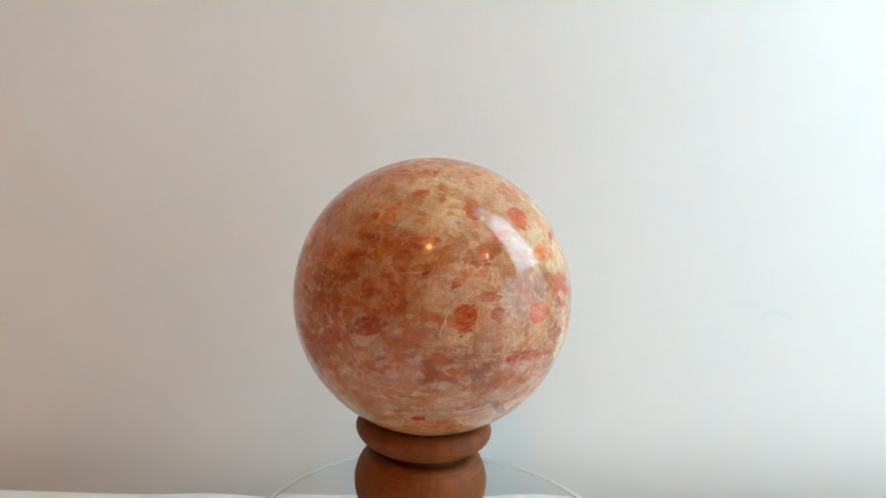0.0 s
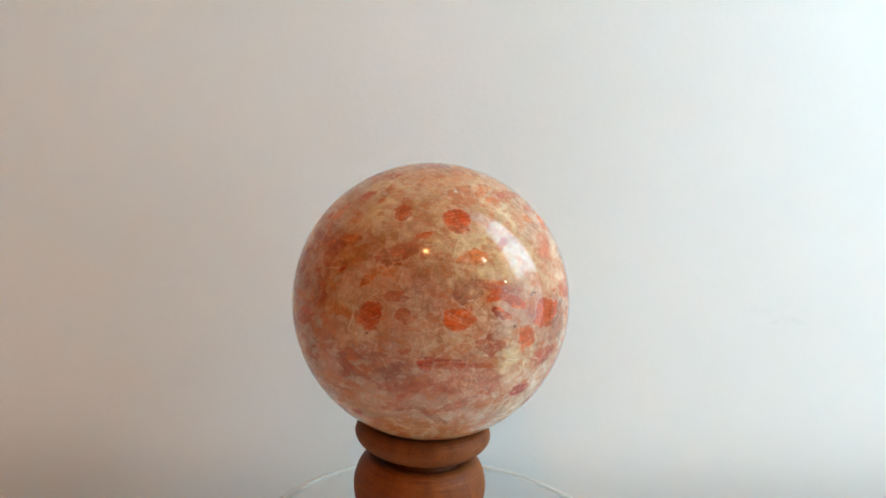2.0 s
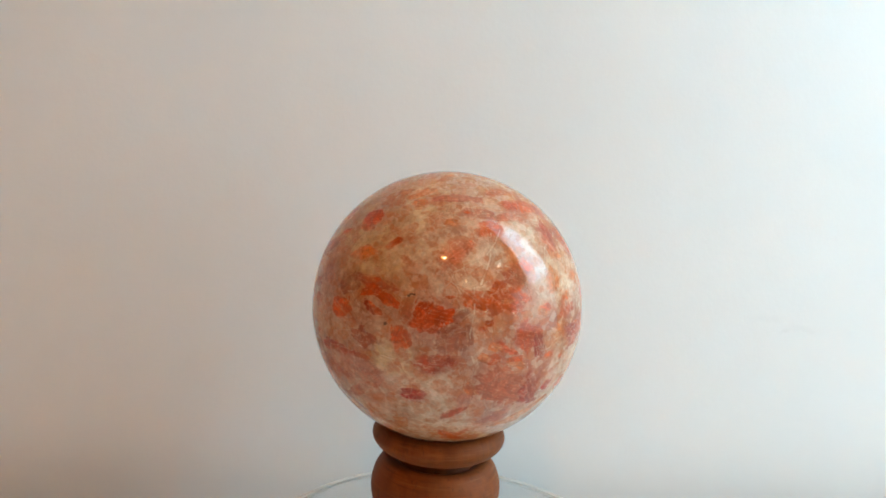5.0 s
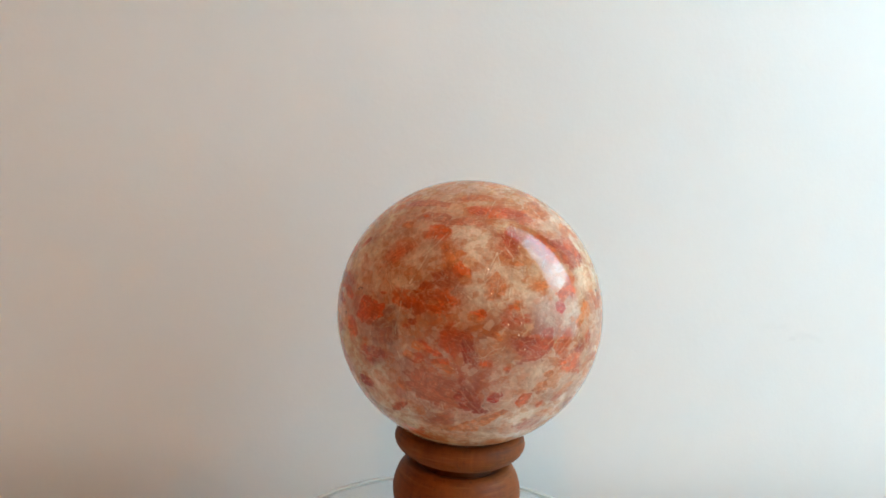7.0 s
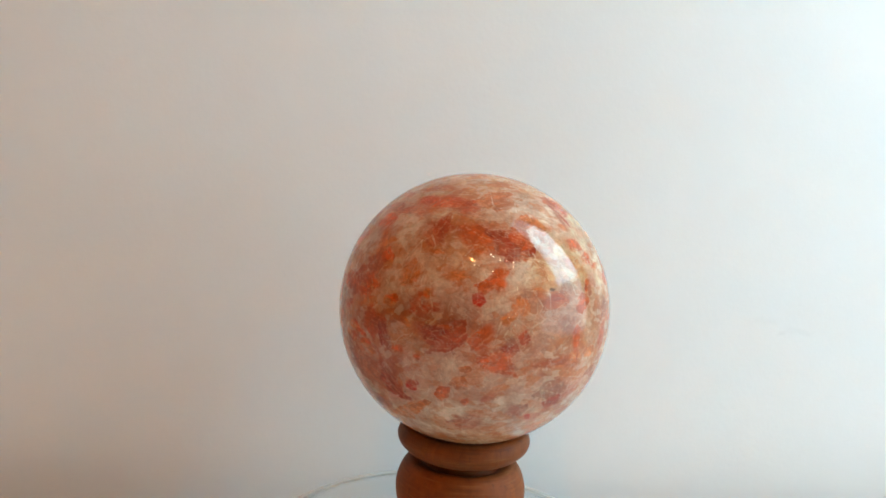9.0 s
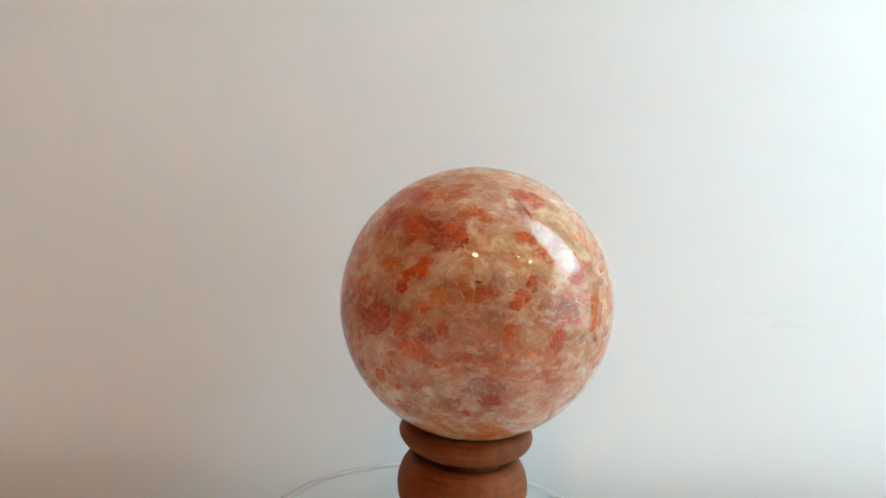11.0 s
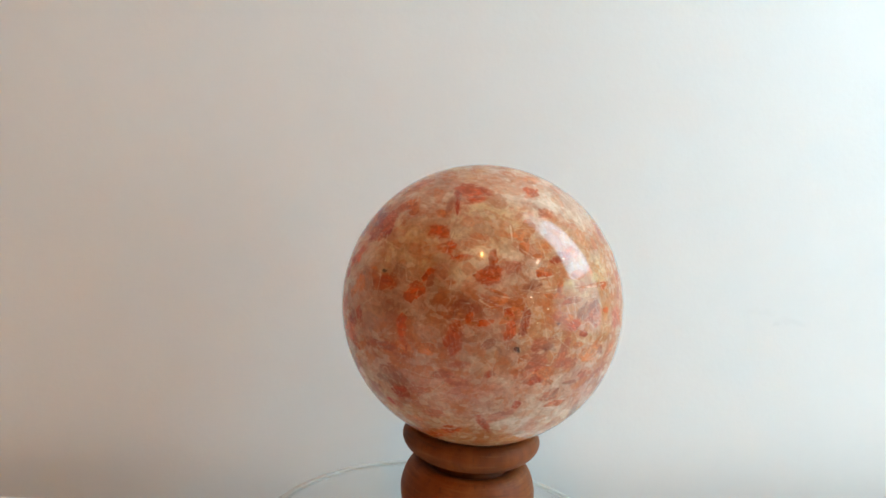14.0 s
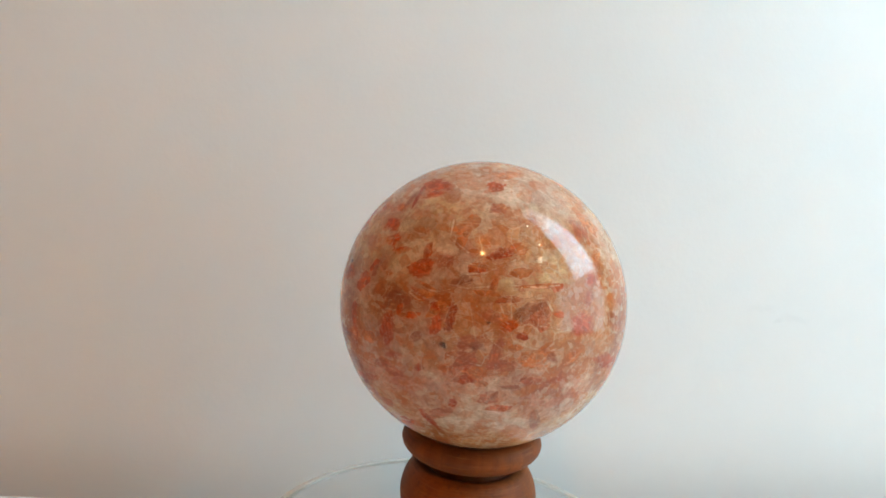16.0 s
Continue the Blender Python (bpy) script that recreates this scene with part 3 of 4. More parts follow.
    crystal(-117.2, 37.1, 1.3, 1.0, 115, "o")
    crystal(-133.1, -22.7, 5.1, 1.3, 28, "p")
    crystal(-115.3, 27.6, 2.9, 1.4, 12, "t")
    crystal(-125.4, 11.8, 4.8, 1.5, 14, "t")
    crystal(-91.8, -41.6, 2.1, 1.1, 14, "c")
    crystal(-69.2, 25.2, 3.9, 2.1, 20, "f")
    crystal(-72.0, 41.2, 2.6, 2.1, 60, "o")
    crystal(-59.5, 32.8, 2.3, 0.9, 22, "o")
    crystal(-92.9, 28.6, 3.4, 1.4, 11, "q")
    crystal(-59.7, 13.9, 2.4, 2.3, 178, "d")
    crystal(-43.7, 12.8, 4.1, 2.7, 20, "m")
    crystal(-46.0, 4.2, 3.5, 2.4, 10, "o")
    crystal(-31.2, 14.2, 2.8, 1.7, 8, "s")
    crystal(-24.1, 9.9, 3.9, 1.1, 155, "s")
    crystal(-30.6, 6.0, 2.6, 1.1, 150, "o")
    crystal(-8.0, 5.2, 4.9, 3.4, 0, "s")
    crystal(-18.5, -3.8, 3.0, 2.2, 101, "o")
    crystal(-7.9, -11.4, 4.5, 2.1, 172, "r")
    crystal(-39.1, 25.6, 2.4, 1.1, 4, "q")
    crystal(-36.1, -17.9, 5.8, 2.8, 178, "p")
    crystal(-15.2, 12.3, 0.7, 0.2, 177, "k")
    crystal(-47.8, -12.7, 3.2, 1.1, 1, "t")
    crystal(-56.7, -13.1, 1.9, 1.3, 5, "r")
    crystal(-100.9, 9.7, 5.5, 2.4, 91, "t")
    crystal(-38.1, 55.9, 2.8, 1.7, 19, "q")
    crystal(-63.1, -22.6, 6.4, 1.5, 14, "p")
    crystal(-68.2, -33.2, 4.0, 1.9, 17, "p")
    crystal(-69.6, 77.3, 4.6, 4.0, 92, "m")
    crystal(-64.5, -8.4, 2.1, 0.7, 7, "t")
    crystal(-71.2, -17.5, 4.0, 1.6, 22, "m")
    crystal(-34.3, -12.9, 2.2, 0.8, 175, "q")
    crystal(-98.3, 25.2, 3.0, 1.5, 12, "t")
    crystal(-45.2, -22.3, 5.4, 1.1, 180, "p")
    crystal(-1.6, 54.1, 6.8, 1.4, 7, "p")
    crystal(-31.3, -4.8, 2.0, 0.8, 5, "t")
    crystal(-27.5, 30.4, 2.7, 1.4, 42, "o")
    crystal(-31.6, 13.5, 3.3, 1.8, 24, "o")
    crystal(-25.8, 10.2, 3.3, 1.2, 150, "o")
    crystal(-31.5, 6.0, 2.3, 0.9, 151, "r")
    crystal(-9.9, 4.8, 3.9, 3.6, 30, "s")
    crystal(-19.5, -3.8, 3.3, 2.0, 87, "o")
    crystal(-7.9, -10.8, 3.9, 1.2, 16, "r")
    crystal(10.3, 11.0, 4.6, 2.4, 172, "o")
    crystal(22.8, 11.7, 3.3, 2.2, 37, "o")
    crystal(13.2, 38.1, 2.8, 1.7, 14, "o")
    crystal(24.8, 19.7, 4.7, 2.6, 150, "f")
    crystal(23.6, 29.7, 3.4, 2.4, 110, "q")
    crystal(15.4, 16.7, 1.5, 1.0, 4, "o")
    crystal(3.9, -1.7, 3.6, 2.1, 76, "m")
    crystal(2.4, 6.1, 2.5, 1.5, 31, "m")
    crystal(28.1, -1.0, 4.3, 3.3, 179, "s")
    crystal(17.0, -4.9, 3.0, 1.2, 171, "q")
    crystal(10.3, 1.9, 1.1, 0.7, 170, "o")
    crystal(12.8, -9.1, 2.1, 1.1, 165, "q")
    crystal(25.8, -11.4, 2.9, 1.2, 163, "q")
    crystal(23.9, -21.3, 9.0, 5.4, 166, "f")
    crystal(-13.5, -25.5, 3.3, 1.6, 179, "c")
    crystal(-32.1, -22.0, 3.4, 2.2, 16, "p")
    crystal(-25.1, 56.3, 3.6, 2.1, 31, "q")
    crystal(-22.1, 49.8, 2.4, 1.5, 8, "q")
    crystal(11.1, 45.7, 4.7, 1.7, 175, "p")
    crystal(28.1, 44.8, 4.5, 1.6, 3, "f")
    crystal(-3.1, 26.7, 4.1, 2.7, 52, "f")
    crystal(-67.1, 25.3, 4.3, 1.9, 26, "t")
    crystal(4.8, -51.3, 4.6, 1.9, 141, "o")
    crystal(-24.8, 0.9, 0.5, 0.4, 6, "k")
    crystal(-16.9, 11.8, 0.4, 0.3, 3, "k")
    crystal(-1.9, 12.4, 1.3, 0.5, 1, "o")
    crystal(36.2, 7.7, 2.3, 1.5, 174, "q")
    crystal(-34.0, -5.7, 3.6, 2.4, 169, "t")
    crystal(-36.7, -12.9, 1.9, 0.7, 9, "t")
    crystal(6.7, -27.3, 2.8, 1.9, 60, "n")
    crystal(-43.1, -29.9, 4.1, 1.5, 38, "p")
    crystal(15.3, 38.2, 2.8, 1.6, 13, "o")
    crystal(36.2, 51.7, 3.3, 2.0, 165, "s")
    crystal(54.0, 50.0, 4.6, 2.6, 173, "s")
    crystal(34.9, 60.3, 4.6, 1.6, 9, "q")
    crystal(47.4, 34.5, 3.7, 2.0, 137, "f")
    crystal(77.5, 33.2, 6.3, 3.9, 166, "b")
    crystal(75.6, 19.1, 4.0, 1.4, 38, "o")
    crystal(30.6, 21.2, 2.0, 1.7, 4, "q")
    crystal(24.3, 25.7, 2.1, 1.2, 81, "q")
    crystal(27.4, 31.0, 1.7, 0.9, 4, "q")
    crystal(16.4, 16.8, 1.6, 1.2, 1, "o")
    crystal(13.8, 10.5, 3.3, 2.4, 155, "o")
    crystal(22.3, 12.1, 3.3, 2.0, 5, "q")
    crystal(26.6, 17.1, 3.1, 1.4, 136, "f")
    crystal(36.9, 8.8, 2.0, 1.2, 4, "o")
    crystal(69.3, 11.9, 1.2, 1.1, 67, "c")
    crystal(49.6, 12.0, 2.1, 1.0, 2, "o")
    crystal(48.3, 7.2, 3.3, 1.8, 130, "p")
    crystal(57.5, -2.4, 4.7, 2.4, 157, "r")
    crystal(59.3, 1.6, 2.4, 0.6, 178, "o")
    crystal(-6.0, -12.0, 4.6, 1.7, 16, "r")
    crystal(-0.7, -2.4, 4.6, 3.4, 20, "m")
    crystal(69.9, -3.0, 2.4, 1.9, 72, "o")
    crystal(76.9, -10.9, 3.5, 2.4, 158, "o")
    crystal(65.2, -18.9, 1.9, 1.2, 150, "q")
    crystal(19.4, -5.3, 3.5, 1.1, 157, "s")
    crystal(26.7, -3.1, 4.0, 0.8, 115, "s")
    crystal(33.9, -4.4, 4.6, 1.8, 121, "b")
    crystal(40.8, -8.7, 2.0, 1.2, 1, "o")
    crystal(24.4, -9.5, 2.4, 0.9, 8, "o")
    crystal(15.3, -9.4, 1.7, 1.3, 27, "o")
    crystal(19.5, -18.3, 5.2, 3.0, 110, "f")
    crystal(34.0, -24.0, 5.5, 3.9, 143, "b")
    crystal(45.5, -23.0, 2.0, 1.5, 30, "c")
    crystal(48.5, -10.6, 1.0, 0.8, 165, "o")
    crystal(3.1, -33.2, 4.1, 1.5, 34, "r")
    crystal(7.3, -49.7, 3.9, 1.4, 46, "o")
    crystal(37.9, -39.9, 2.9, 2.6, 5, "q")
    crystal(23.8, -35.7, 4.6, 2.2, 35, "p")
    crystal(66.9, -37.5, 2.8, 1.2, 140, "p")
    crystal(4.7, 46.3, 1.2, 0.8, 165, "o")
    crystal(-3.0, 40.8, 1.4, 1.3, 20, "q")
    crystal(12.5, 3.7, 1.4, 0.9, 9, "o")
    crystal(8.3, -21.2, 2.7, 1.4, 127, "q")
    crystal(68.7, 29.9, 1.7, 0.7, 155, "o")
    crystal(81.8, 7.1, 2.5, 1.1, 31, "q")
    crystal(43.9, 1.5, 1.9, 0.9, 153, "q")
    crystal(52.0, 28.1, 2.0, 0.9, 5, "q")
    crystal(43.2, 19.5, 2.1, 0.9, 60, "q")
    crystal(43.3, 51.0, 3.5, 2.7, 27, "o")
    crystal(58.7, 49.9, 3.7, 2.3, 146, "s")
    crystal(76.4, 55.7, 5.0, 2.7, 29, "q")
    crystal(15.3, 38.9, 3.8, 2.2, 165, "o")
    crystal(49.0, 36.4, 3.8, 3.3, 65, "r")
    crystal(66.0, 35.4, 4.2, 2.7, 151, "o")
    crystal(81.1, 32.9, 5.6, 3.3, 176, "b")
    crystal(28.4, 23.7, 2.6, 2.2, 132, "o")
    crystal(76.9, 19.4, 2.8, 1.6, 131, "o")
    crystal(22.4, 12.9, 4.3, 3.1, 13, "o")
    crystal(69.6, 11.9, 1.3, 1.2, 7, "c")
    crystal(88.7, 12.2, 4.3, 3.3, 152, "d")
    crystal(100.3, 12.8, 2.5, 1.3, 0, "r")
    crystal(112.6, 11.0, 2.2, 1.6, 65, "o")
    crystal(36.8, 8.2, 2.0, 1.1, 7, "o")
    crystal(50.6, 12.6, 2.1, 1.3, 6, "q")
    crystal(50.0, 7.4, 3.8, 1.4, 16, "r")
    crystal(56.8, -0.5, 3.8, 1.5, 173, "b")
    crystal(60.3, -4.9, 4.0, 1.8, 18, "r")
    crystal(69.8, -2.6, 2.3, 1.8, 37, "o")
    crystal(77.4, -9.5, 3.4, 2.2, 12, "o")
    crystal(82.0, -3.3, 1.8, 1.3, 79, "m")
    crystal(86.5, -0.6, 1.5, 1.1, 76, "r")
    crystal(109.9, -2.2, 3.3, 1.3, 100, "o")
    crystal(110.7, -9.3, 2.9, 2.0, 147, "q")
    crystal(64.3, -18.5, 1.9, 1.8, 35, "q")
    crystal(58.2, -24.4, 2.3, 1.8, 44, "o")
    crystal(46.1, -22.6, 1.5, 1.0, 39, "r")
    crystal(69.8, -38.3, 4.0, 3.4, 19, "p")
    crystal(67.5, -27.2, 1.5, 1.1, 88, "o")
    crystal(89.7, -30.2, 2.5, 1.7, 12, "m")
    crystal(97.7, -35.1, 1.7, 0.9, 135, "c")
    crystal(102.7, 4.9, 3.7, 3.6, 28, "d")
    crystal(103.8, -21.5, 4.3, 3.2, 2, "m")
    crystal(116.0, 33.5, 2.7, 1.0, 32, "o")
    crystal(117.7, 17.5, 2.0, 1.0, 44, "o")
    crystal(41.3, -36.3, 7.7, 1.8, 38, "q")
    crystal(98.1, 16.5, 0.8, 0.4, 1, "k")
    crystal(42.4, 19.0, 4.0, 2.2, 70, "q")
    crystal(60.0, 19.5, 2.9, 1.3, 5, "q")
    crystal(98.9, 42.9, 2.3, 1.2, 127, "q")
    crystal(66.6, -13.1, 1.8, 0.9, 6, "q")
    crystal(76.0, -24.7, 2.4, 1.2, 32, "p")
    crystal(92.7, -5.3, 2.9, 1.8, 12, "d")
    crystal(100.1, -11.2, 3.6, 0.8, 175, "q")
    crystal(85.0, 34.6, 4.2, 3.1, 141, "s")
    crystal(72.3, 33.4, 5.2, 3.2, 156, "o")
    crystal(126.6, 54.4, 4.2, 2.8, 175, "o")
    crystal(118.8, 47.8, 3.5, 1.2, 83, "m")
    crystal(116.3, 33.8, 1.7, 1.5, 18, "o")
    crystal(122.6, 28.1, 2.2, 1.0, 15, "q")
    crystal(140.0, 19.5, 2.7, 1.8, 27, "s")
    crystal(113.4, 11.3, 2.4, 1.9, 44, "o")
    crystal(105.7, 16.0, 2.8, 2.4, 2, "d")
    crystal(98.4, 11.5, 5.4, 1.5, 21, "t")
    crystal(87.2, 11.4, 4.0, 3.4, 53, "q")
    crystal(77.1, 20.0, 2.4, 1.6, 89, "o")
    crystal(129.3, -2.9, 4.3, 2.1, 89, "s")
    crystal(109.9, -0.3, 2.4, 1.0, 84, "o")
    crystal(111.8, -9.2, 1.9, 0.6, 85, "r")
    crystal(149.6, 6.0, 3.7, 3.0, 57, "q")
    crystal(158.8, -13.2, 4.6, 2.4, 165, "q")
    crystal(144.5, 11.2, 4.0, 1.0, 171, "q")
    crystal(134.0, 5.7, 1.9, 1.3, 81, "o")
    crystal(130.6, 8.2, 2.6, 1.4, 18, "m")
    crystal(118.8, 17.0, 1.7, 1.1, 81, "m")
    crystal(77.5, -9.8, 3.7, 2.2, 11, "o")
    crystal(72.0, -1.4, 3.2, 1.9, 38, "o")
    crystal(62.7, -1.2, 3.8, 2.5, 53, "r")
    crystal(82.0, -4.2, 1.9, 1.2, 17, "b")
    crystal(87.3, -0.7, 1.7, 1.3, 40, "r")
    crystal(95.5, 2.4, 5.6, 3.5, 9, "d")
    crystal(90.2, -30.8, 2.8, 2.5, 126, "m")
    crystal(106.7, -27.1, 2.1, 1.6, 154, "b")
    crystal(109.7, -22.0, 1.5, 1.2, 16, "m")
    crystal(114.0, -25.3, 2.0, 1.3, 24, "p")
    crystal(101.2, -35.2, 2.1, 1.8, 123, "p")
    crystal(142.7, -37.7, 4.0, 1.1, 116, "r")
    crystal(118.6, -48.9, 4.4, 2.8, 7, "q")
    crystal(109.3, -42.1, 2.6, 2.0, 34, "q")
    crystal(81.2, 53.7, 4.1, 3.2, 22, "q")
    crystal(58.2, 48.9, 4.2, 2.3, 174, "p")
    crystal(99.7, 40.3, 1.4, 1.0, 177, "q")
    crystal(125.2, -16.8, 2.3, 1.4, 17, "p")
    crystal(97.7, 16.5, 0.5, 0.4, 1, "k")
    crystal(119.5, -7.3, 2.6, 1.5, 2, "q")
    crystal(155.4, 37.5, 2.9, 1.8, 62, "q")
    crystal(101.4, -10.4, 5.4, 1.3, 8, "t")
    crystal(131.1, -18.3, 2.5, 1.1, 176, "p")
    crystal(119.8, -35.5, 2.7, 1.4, 2, "p")
    crystal(150.9, -5.3, 0.8, 0.4, 170, "k")
    crystal(137.0, 3.2, 2.4, 0.6, 8, "q")
    crystal(127.4, 53.9, 2.8, 2.1, 38, "o")
    crystal(127.7, 48.5, 3.1, 1.3, 25, "s")
    crystal(120.2, 49.1, 4.5, 0.8, 107, "b")
    crystal(165.4, 55.0, 2.5, 1.4, 46, "o")
    crystal(117.6, 33.7, 2.8, 1.4, 161, "o")
    crystal(123.3, 27.8, 1.9, 1.4, 25, "o")
    crystal(115.1, 41.4, 1.5, 1.2, 150, "q")
    crystal(140.1, 19.8, 2.9, 1.9, 24, "o")
    crystal(140.7, 25.8, 2.0, 1.0, 87, "o")
    crystal(149.5, 5.8, 3.2, 2.8, 72, "s")
    crystal(138.2, 2.9, 1.7, 0.5, 180, "o")
    crystal(157.2, -11.8, 3.8, 2.7, 46, "f")
    crystal(167.1, 5.9, 2.3, 1.3, 177, "p")
    crystal(-178.1, -7.0, 4.0, 2.4, 175, "q")
    crystal(171.1, 3.3, 2.2, 1.5, 172, "o")
    crystal(178.9, 8.1, 3.4, 2.3, 17, "m")
    crystal(175.1, 20.7, 2.8, 1.1, 7, "q")
    crystal(160.3, 20.7, 2.3, 0.8, 2, "o")
    crystal(151.5, 35.0, 2.9, 1.3, 18, "q")
    crystal(175.8, 28.7, 1.9, 1.2, 17, "q")
    crystal(132.4, 7.0, 4.2, 2.0, 16, "m")
    crystal(141.0, -3.3, 1.9, 1.2, 36, "m")
    crystal(120.6, -6.9, 2.6, 1.0, 10, "q")
    crystal(106.6, -27.8, 3.0, 2.4, 26, "b")
    crystal(115.9, -25.1, 2.0, 1.2, 34, "p")
    crystal(124.7, -16.5, 1.7, 1.0, 16, "p")
    crystal(142.0, -14.4, 0.9, 0.8, 179, "r")
    crystal(167.7, -22.8, 2.1, 1.7, 146, "p")
    crystal(116.1, -51.0, 8.2, 2.2, 37, "o")
    crystal(131.2, -12.0, 3.0, 0.8, 8, "p")
    crystal(159.2, -2.7, 2.5, 1.5, 26, "f")
    crystal(168.3, -5.5, 3.6, 1.4, 63, "f")
    crystal(150.3, -4.4, 0.4, 0.4, 174, "k")
    crystal(122.3, 19.4, 2.2, 1.9, 171, "d")
    crystal(118.7, 16.5, 2.1, 1.0, 91, "m")
    crystal(167.4, 44.8, 2.0, 1.6, 152, "p")
    crystal(130.3, 24.7, 1.9, 0.7, 16, "q")
    crystal(139.5, 10.0, 2.2, 0.8, 159, "q")
    crystal(142.9, 13.8, 2.5, 0.5, 164, "q")
    crystal(164.2, 13.3, 2.4, 0.7, 0, "q")
    crystal(155.8, 16.9, 2.2, 1.0, 38, "d")
    crystal(90.9, 43.5, 3.0, 2.0, 39, "q")
    crystal(158.1, 27.0, 1.5, 0.7, 5, "q")
    crystal(153.3, -7.8, 1.5, 0.6, 45, "q")
    crystal(147.3, 23.1, 2.0, 1.5, 0, "p")
    crystal(164.0, 55.8, 1.7, 1.3, 82, "o")
    crystal(168.5, 45.4, 1.6, 1.4, 36, "q")
    crystal(154.9, 38.5, 2.0, 0.9, 77, "q")
    crystal(169.4, 27.1, 3.4, 1.4, 17, "r")
    crystal(173.9, 30.0, 1.4, 0.7, 26, "o")
    crystal(160.7, 22.1, 2.3, 1.1, 5, "q")
    crystal(152.3, 5.5, 3.0, 1.3, 87, "b")
    crystal(148.3, 3.8, 3.9, 1.7, 76, "s")
    crystal(140.1, 11.1, 2.6, 1.0, 151, "f")
    crystal(138.4, 3.6, 2.2, 0.8, 9, "o")
    crystal(158.6, -13.0, 3.8, 2.7, 129, "s")
    crystal(-161.2, 3.4, 3.6, 2.6, 169, "s")
    crystal(-179.7, 6.8, 3.2, 2.6, 159, "f")
    crystal(-170.6, 7.4, 1.3, 0.8, 178, "o")
    crystal(-171.0, 16.3, 1.5, 0.9, 3, "o")
    crystal(-155.4, 18.5, 2.0, 1.4, 33, "o")
    crystal(-177.5, -6.0, 2.1, 1.5, 13, "q")
    crystal(-172.6, -7.3, 1.8, 1.2, 169, "m")
    crystal(176.2, 0.1, 1.3, 0.8, 180, "r")
    crystal(169.2, 5.8, 1.4, 1.1, 3, "q")
    crystal(171.8, 11.8, 3.5, 0.8, 8, "t")
    crystal(-178.7, 16.5, 5.4, 0.4, 3, "q")
    crystal(-143.5, -11.9, 4.1, 1.8, 162, "r")
    crystal(169.3, -10.1, 3.5, 1.3, 3, "p")
    crystal(154.2, -26.3, 1.3, 1.1, 42, "r")
    crystal(171.5, -27.3, 2.6, 0.9, 2, "o")
    crystal(168.2, -23.0, 1.8, 1.3, 40, "m")
    crystal(-171.0, -34.0, 4.3, 1.3, 111, "m")
    crystal(148.4, -33.2, 3.7, 1.8, 38, "p")
    crystal(160.4, -3.3, 3.1, 1.0, 165, "m")
    crystal(-153.5, 37.4, 3.1, 2.5, 71, "p")
    crystal(150.8, -4.4, 0.6, 0.4, 13, "k")
    crystal(155.0, 16.4, 2.8, 0.8, 16, "m")
    crystal(177.7, 65.5, 3.6, 2.2, 28, "q")
    crystal(142.3, -14.2, 1.2, 0.7, 21, "m")
    crystal(-178.6, -15.2, 2.9, 1.0, 178, "p")
    crystal(165.1, 4.1, 0.4, 0.3, 4, "k")
    crystal(129.6, 25.1, 2.1, 0.8, 13, "o")
    crystal(152.9, 29.8, 1.5, 1.0, 88, "q")
    crystal(166.1, 16.1, 1.7, 0.7, 63, "q")
    crystal(174.7, -3.6, 1.9, 0.8, 1, "q")
    crystal(-168.5, -15.7, 3.0, 1.0, 3, "p")
    crystal(174.0, -18.1, 2.6, 0.6, 1, "m")
    crystal(-148.5, 26.7, 2.8, 1.0, 33, "q")
    crystal(-164.4, -7.8, 1.9, 1.2, 46, "q")
    crystal(164.4, -17.3, 2.0, 0.9, 5, "q")
    crystal(-157.6, 11.8, 2.1, 1.0, 67, "t")
    crack((15.1, 37.3), (13.3, 26.9), (9.2, 17.5))
    crack((6.6, 16.2), (6.9, 7.2), (5.7, -0.5), (10.4, -13.1))
    crack((-3.5, 22.7), (1.8, 13.7))
    crack((-36.6, -8.7), (-23.4, -11.4), (-10.4, -12.2))
    crack((7.0, -8.0), (12.6, -18.7), (15.5, -28.3), (21.3, -35.1))
    crack((20.5, 39.2), (16.2, 33.1), (11.9, 28.2))
    crack((29.5, 3.1), (37.0, -9.7))
    crack((26.7, -2.4), (30.6, -13.1))
    crack((33.3, 45.5), (47.5, 47.3), (64.9, 45.8))
    crack((13.7, -4.1), (29.2, -11.8))
    crack((33.9, 13.8), (23.6, 20.8))
    crack((43.6, 32.1), (39.0, 23.3))
    crack((53.2, 6.9), (45.7, -3.8))
    crack((9.1, -13.3), (9.1, -26.1))
    crack((23.8, -18.4), (25.0, -30.3))
    crack((38.3, 46.4), (46.8, 58.8), (63.9, 57.3))
    crack((47.8, 16.2), (50.3, 30.3), (47.0, 34.6))
    crack((61.9, 35.9), (65.8, 30.2), (63.2, 27.2))
    crack((91.6, 27.4), (103.4, 24.8), (121.7, 22.7))
    crack((54.7, 25.0), (57.9, 38.8))
    crack((78.1, 4.9), (76.1, -2.9))
    crack((89.1, 39.2), (99.2, 34.8))
    crack((100.5, 19.9), (108.0, 18.7), (109.7, 14.5), (120.0, 13.3))
    crack((82.8, 40.2), (75.1, 51.5), (74.2, 59.2))
    crack((91.4, 29.9), (97.1, 19.6))
    crack((120.1, 11.5), (126.5, 13.6), (126.5, 16.7))
    crack((83.4, 6.4), (79.3, -0.7), (84.4, -3.8))
    crack((88.4, 48.0), (89.4, 53.5), (102.1, 58.1))
    crack((125.9, 32.5), (135.4, 31.4))
    crack((89.9, 16.2), (93.8, 10.4))
    crack((139.2, 13.6), (146.7, 12.2), (151.8, 13.7))
    crack((125.7, -2.4), (129.8, -9.5))
